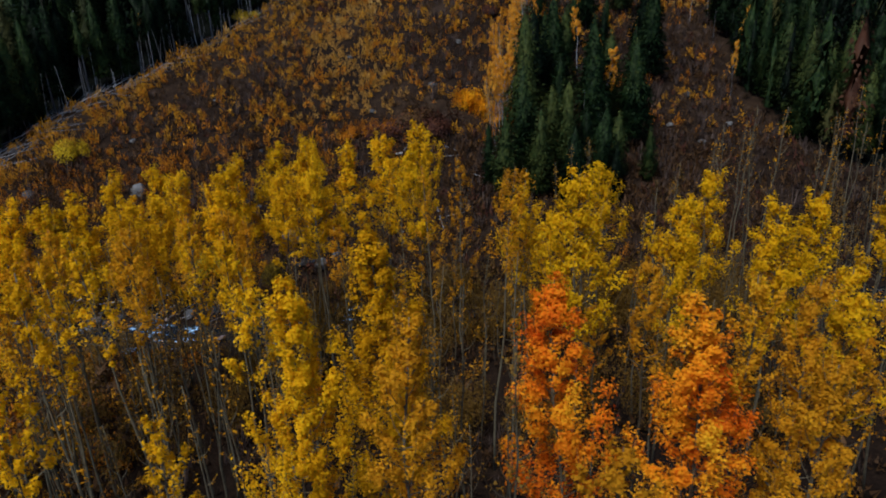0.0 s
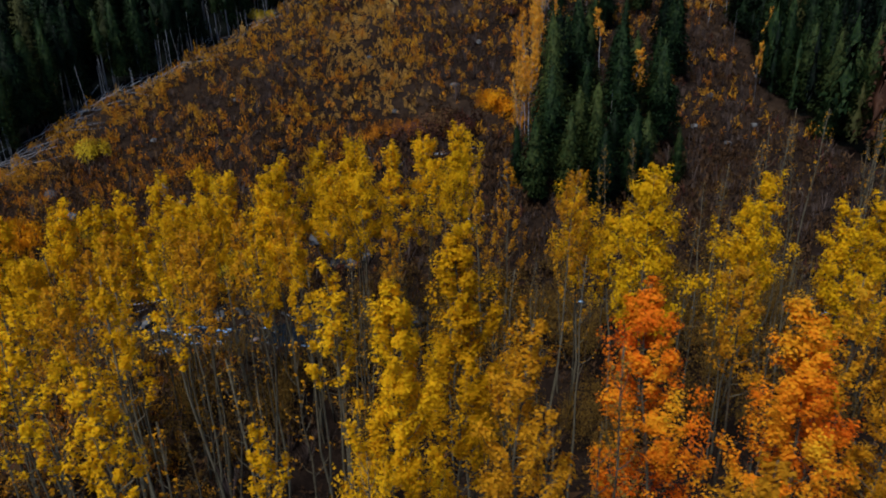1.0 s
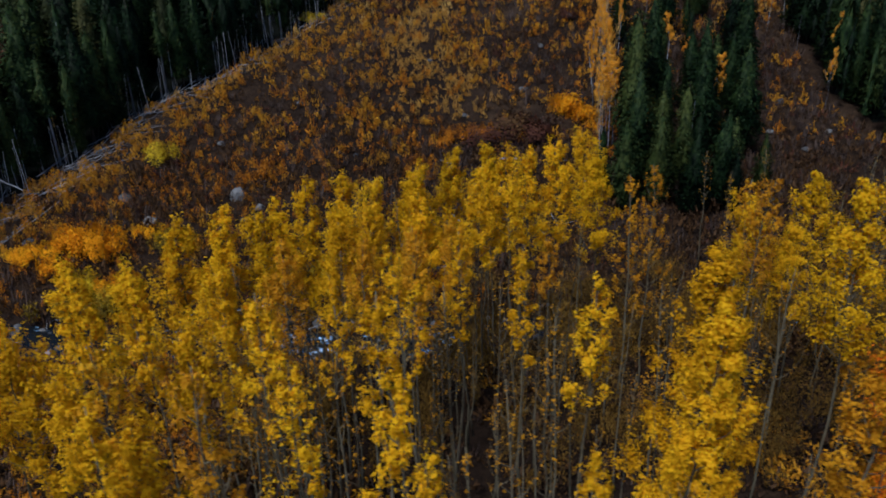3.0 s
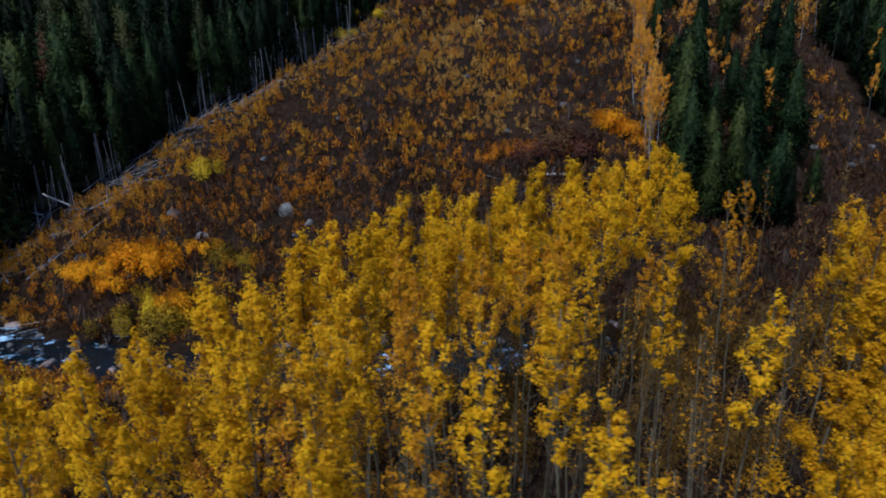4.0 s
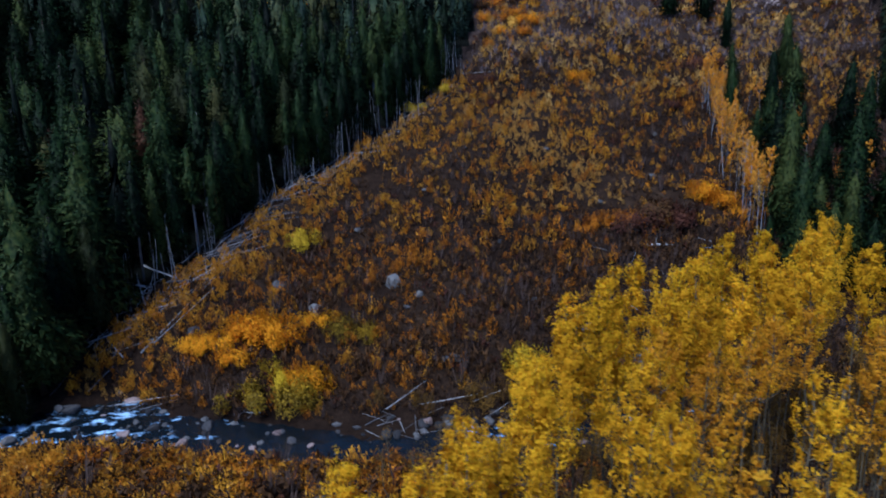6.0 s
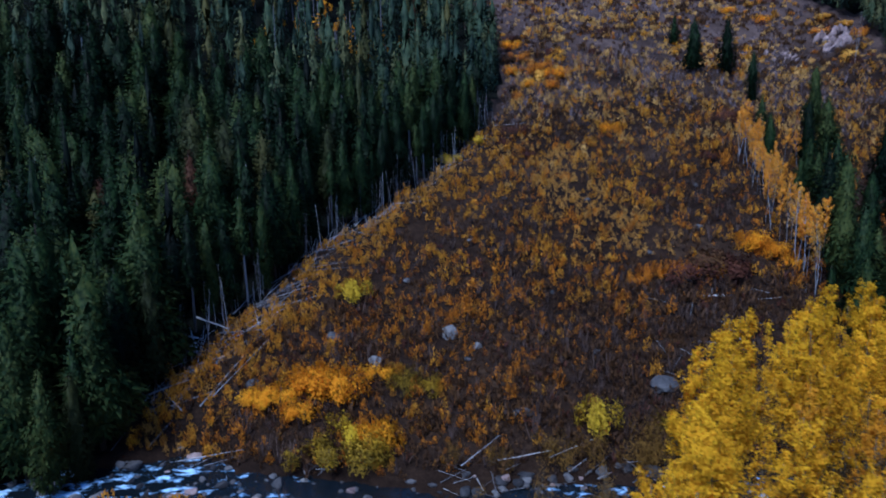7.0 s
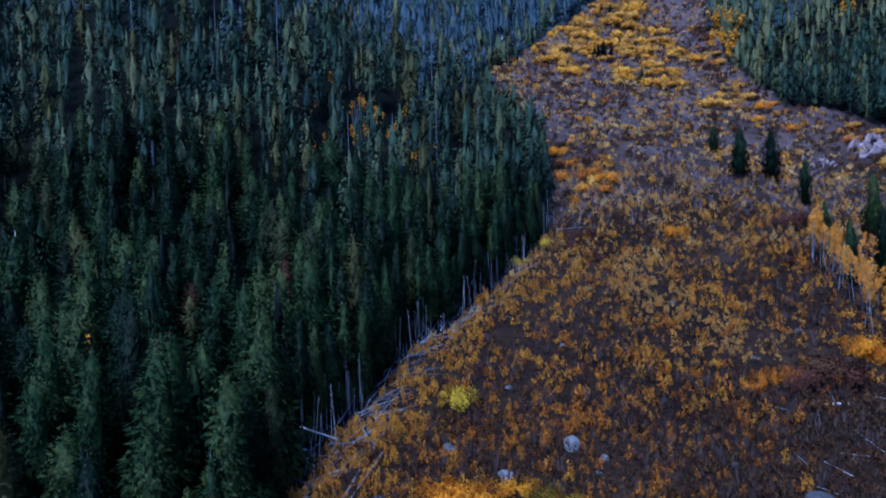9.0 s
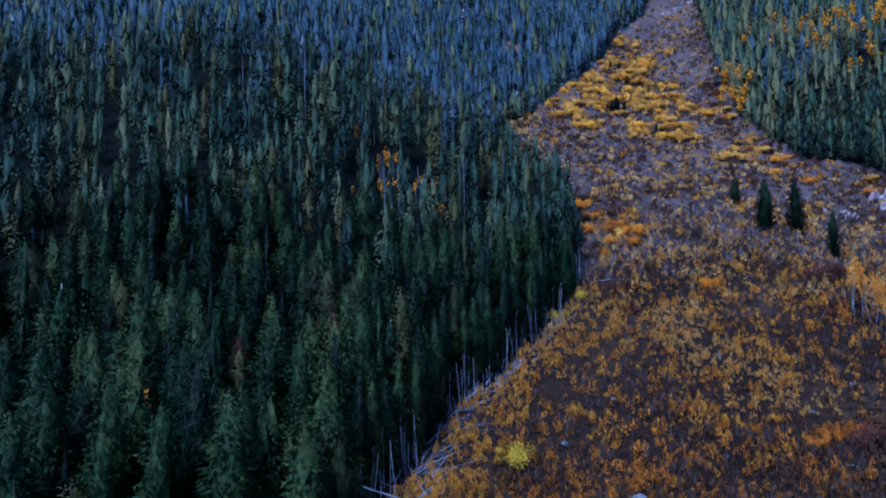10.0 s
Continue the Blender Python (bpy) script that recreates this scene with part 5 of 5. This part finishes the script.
for x, y, r in [(-13.0, 58.0, 1.35), (-13.9, 57.4, 0.5), (-11.6, 54.6, 0.8), (-30.6, 67.8, 1.0), (-37.3, 62.4, 0.9), (-41.8, 68.2, 0.8), (-47.8, 61.0, 0.8), (-47.0, 60.2, 0.6), (-10.4, 54.6, 0.9), (-9.2, 55.6, 0.7), (-29.2, 63.8, 0.4), (-0.5, 84.2, 0.6), (-27.4, 87.4, 0.5), (7.8, 103.4, 0.7), (-25.5, 54.9, 0.8), (-28.2, 66.0, 0.6), (-7.5, 80.4, 0.5), (-11.5, 95, 0.5), (3.0, 95.5, 0.5),
                (-19.5, 75.0, 0.5), (-22.0, 98.0, 0.5), (30.0, 84, 0.6), (26, 77, 0.6), (28.5, 74, 0.5), (31, 96, 0.6), (33, 78, 0.5), (-35.0, 79.0, 0.5), (-17.5, 63.5, 0.5)]:
    put_stone(x, y, r)
for k in range(310):
    x = R.uniform(-68, 6) if k < 160 else R.uniform(-66, -36)
    w = R.uniform(-4.4, 4.4)
    r = 0.10 + 0.5 * R.uniform() ** 2.2
    put_stone(x, 48 + float(creek_y(x)) + w, r, k % 13 == 0, "grey water-worn stone in the creek bed", "creek stones", -2.35)
for k in range(40):
    x = R.uniform(-34, -12)
    put_stone(x, 50.5 + float(creek_y(x)) + R.uniform(-1.2, 1.2), 0.15 + 0.5 * R.uniform() ** 2, k % 5 == 0, "grey water-worn stone on the gravel bank", "creek stones")


for x, y, r in [(-27.6, 48.9, 0.7), (-25.9, 49.3, 0.6), (-30.2, 49.6, 0.6), (-47.6, 49.6, 0.6), (-50.4, 48.2, 0.5), (-55.2, 52.6, 0.8), (-57.4, 48.0, 0.6), (-44.8, 47.2, 0.5), (-20.4, 49.6, 0.7), (-16.8, 49.2, 0.8), (-52.6, 45.4, 0.8), (-48.8, 45.0, 0.7)]:
    put_stone(x, y, r, r < 0.55, "pale boulder among the stones of the creek", "creek stones", -2.3)


def outcrop(x, y, wide, high, seed, label):
    """A broken face of pale rock set into the hillside."""
    rng = np.random.default_rng(seed)
    root = new("rock_outcrop")
    root.matrix_world = pose(x, y, float(land(x, y)))
    for k in range(34):
        ob = part("rock", PALE_STONES[int(rng.integers(0, 4))], root)
        dx, dy = rng.normal(0, wide * 0.5), rng.uniform(-1.5, 4.5)
        r = rng.uniform(0.12, 0.34) * high
        ob.matrix_basis = pose(dx, dy, float(land(x + dx, y + dy)) - float(land(x, y)) + rng.uniform(-0.1, 0.5) * high * 0.5, rng.uniform(-30, 30), rng.uniform(-30, 30), rng.uniform(0, 360)) @ Matrix.Diagonal((r * rng.uniform(0.4, 1.0), r * rng.uniform(0.4, 1.0), r * rng.uniform(1.0, 2.2), 1))
    return tagged(root, label, "rock")


outcrop(58.0, 160.5, 3.4, 6.0, 1, "pale pinkish rock face below the forest edge")
outcrop(47.0, 160.0, 3.5, 1.6, 2, "low grey rock outcrop in the clearing")
outcrop(-12.0, 297.0, 15.0, 7.0, 3, "pale rock band among the conifers")
outcrop(-25.4, 365.8, 4.0, 9.0, 4, "pale rock knob above the forest")
outcrop(76.0, 334.0, 10.0, 5.0, 5, "pale scree at the head of the clearing")

# yellow willow thickets of the upper clearing
for cx, cy, sx, sy, n in [(7, 246, 6, 8, 18), (20, 240, 8, 7, 24), (33, 248, 8, 9, 24), (18, 266, 6, 9, 18), (34, 270, 8, 8, 18), (38, 284, 8, 8, 12), (42, 258, 6, 8, 10), (24, 288, 6, 8, 10), (46, 296, 6, 10, 10), (46, 326, 5, 12, 8), (26, 214, 5, 4, 9), (13, 217, 6, 4, 8), (2, 218, 5, 4, 9), (0, 232, 5, 6, 10), (6, 258, 5, 6, 10), (36, 226, 6, 5, 8), (46, 240, 4, 6, 5)]:
    for k in range(n):
        x, y = R.normal(cx, sx * 0.75), R.normal(cy, sy * 0.8)
        if left_edge(y) + 2 < x < right_edge(y) - 2:
            put_bush("far_yellow" if R.uniform() < 0.35 else "far", x, y, R.uniform(1.2, 1.2 + 3.0 * R.uniform()), R.uniform(1.4, 2.8), R.uniform(0.9, 1.3))
for k in range(40):
    y = R.uniform(150, 262)
    x = float(right_edge(y)) - 0.8 - abs(R.normal(0, 5))
    put_bush(("far", "red", "brown", "orange", "far")[k % 5], x, y, R.uniform(1.0, 2.4), R.uniform(1.2, 2.2), R.uniform(0.9, 1.4))
for k in range(26):
    y = R.uniform(118, 215)
    x = float(left_edge(y)) + 1.0 + abs(R.normal(0, 5))
    put_bush(("brown", "red", "orange", "brown", "far")[k % 5], x, y, R.uniform(0.9, 2.0), R.uniform(1.2, 2.2), R.uniform(0.9, 1.4))
for x, y in [(14, 231), (16, 232.5), (12.5, 230), (18, 231), (31, 279), (28, 281), (22, 212)]:
    put_conifer("spruce", x, y, R.uniform(3.5, 5.5), 1.3, "lone spruces in the clearing")

# ---- far aspens on the hills ----
def far_aspens():
    rng = np.random.default_rng(77)
    temps = []
    for k in range(4):
        p = rng.normal(size=(34, 3))
        p /= np.linalg.norm(p, axis=1)[:, None]
        p = p * rng.uniform(0.4, 1, (34, 1)) * (0.16, 0.16, 0.30) + (0, 0, 0.68)
        temps.append(leaves(p, 0.10, rng, p * (1, 1, 0) + (0, 0, 0.2)))
    lots = [(86, 268, 8, 8, 12), (99, 257, 11, 9, 24), (113, 247, 11, 9, 24), (99, 240, 10, 8, 12), (93, 217, 9, 7, 6), (61, 246, 3, 10, 16), (57, 232, 3, 6, 10), (GLADE[0], GLADE[1], 13, 10, 64), (-8, 297, 6, 4, 9)]
    xy = np.concatenate([np.column_stack([rng.normal(x, sx * 0.6, n), rng.normal(y, sy * 0.6, n)]) for x, y, sx, sy, n in lots])
    n = len(xy)
    h = np.where(xy[:, 0] < 0, rng.uniform(2.8, 5.0, n), rng.uniform(6, 9.5, n))
    v, f = stamp(temps, np.column_stack([xy, rough_land(xy[:, 0], xy[:, 1])]), np.column_stack([h, h * 1.1]), rng.uniform(0, 6.28, n), rng.integers(0, 4, n))
    tagged(new("hillside_aspens", build("hillside_aspens", v, f, GOLD)), "golden aspens scattered among the conifers of the hills", "forest", kind="stuff")


far_aspens()
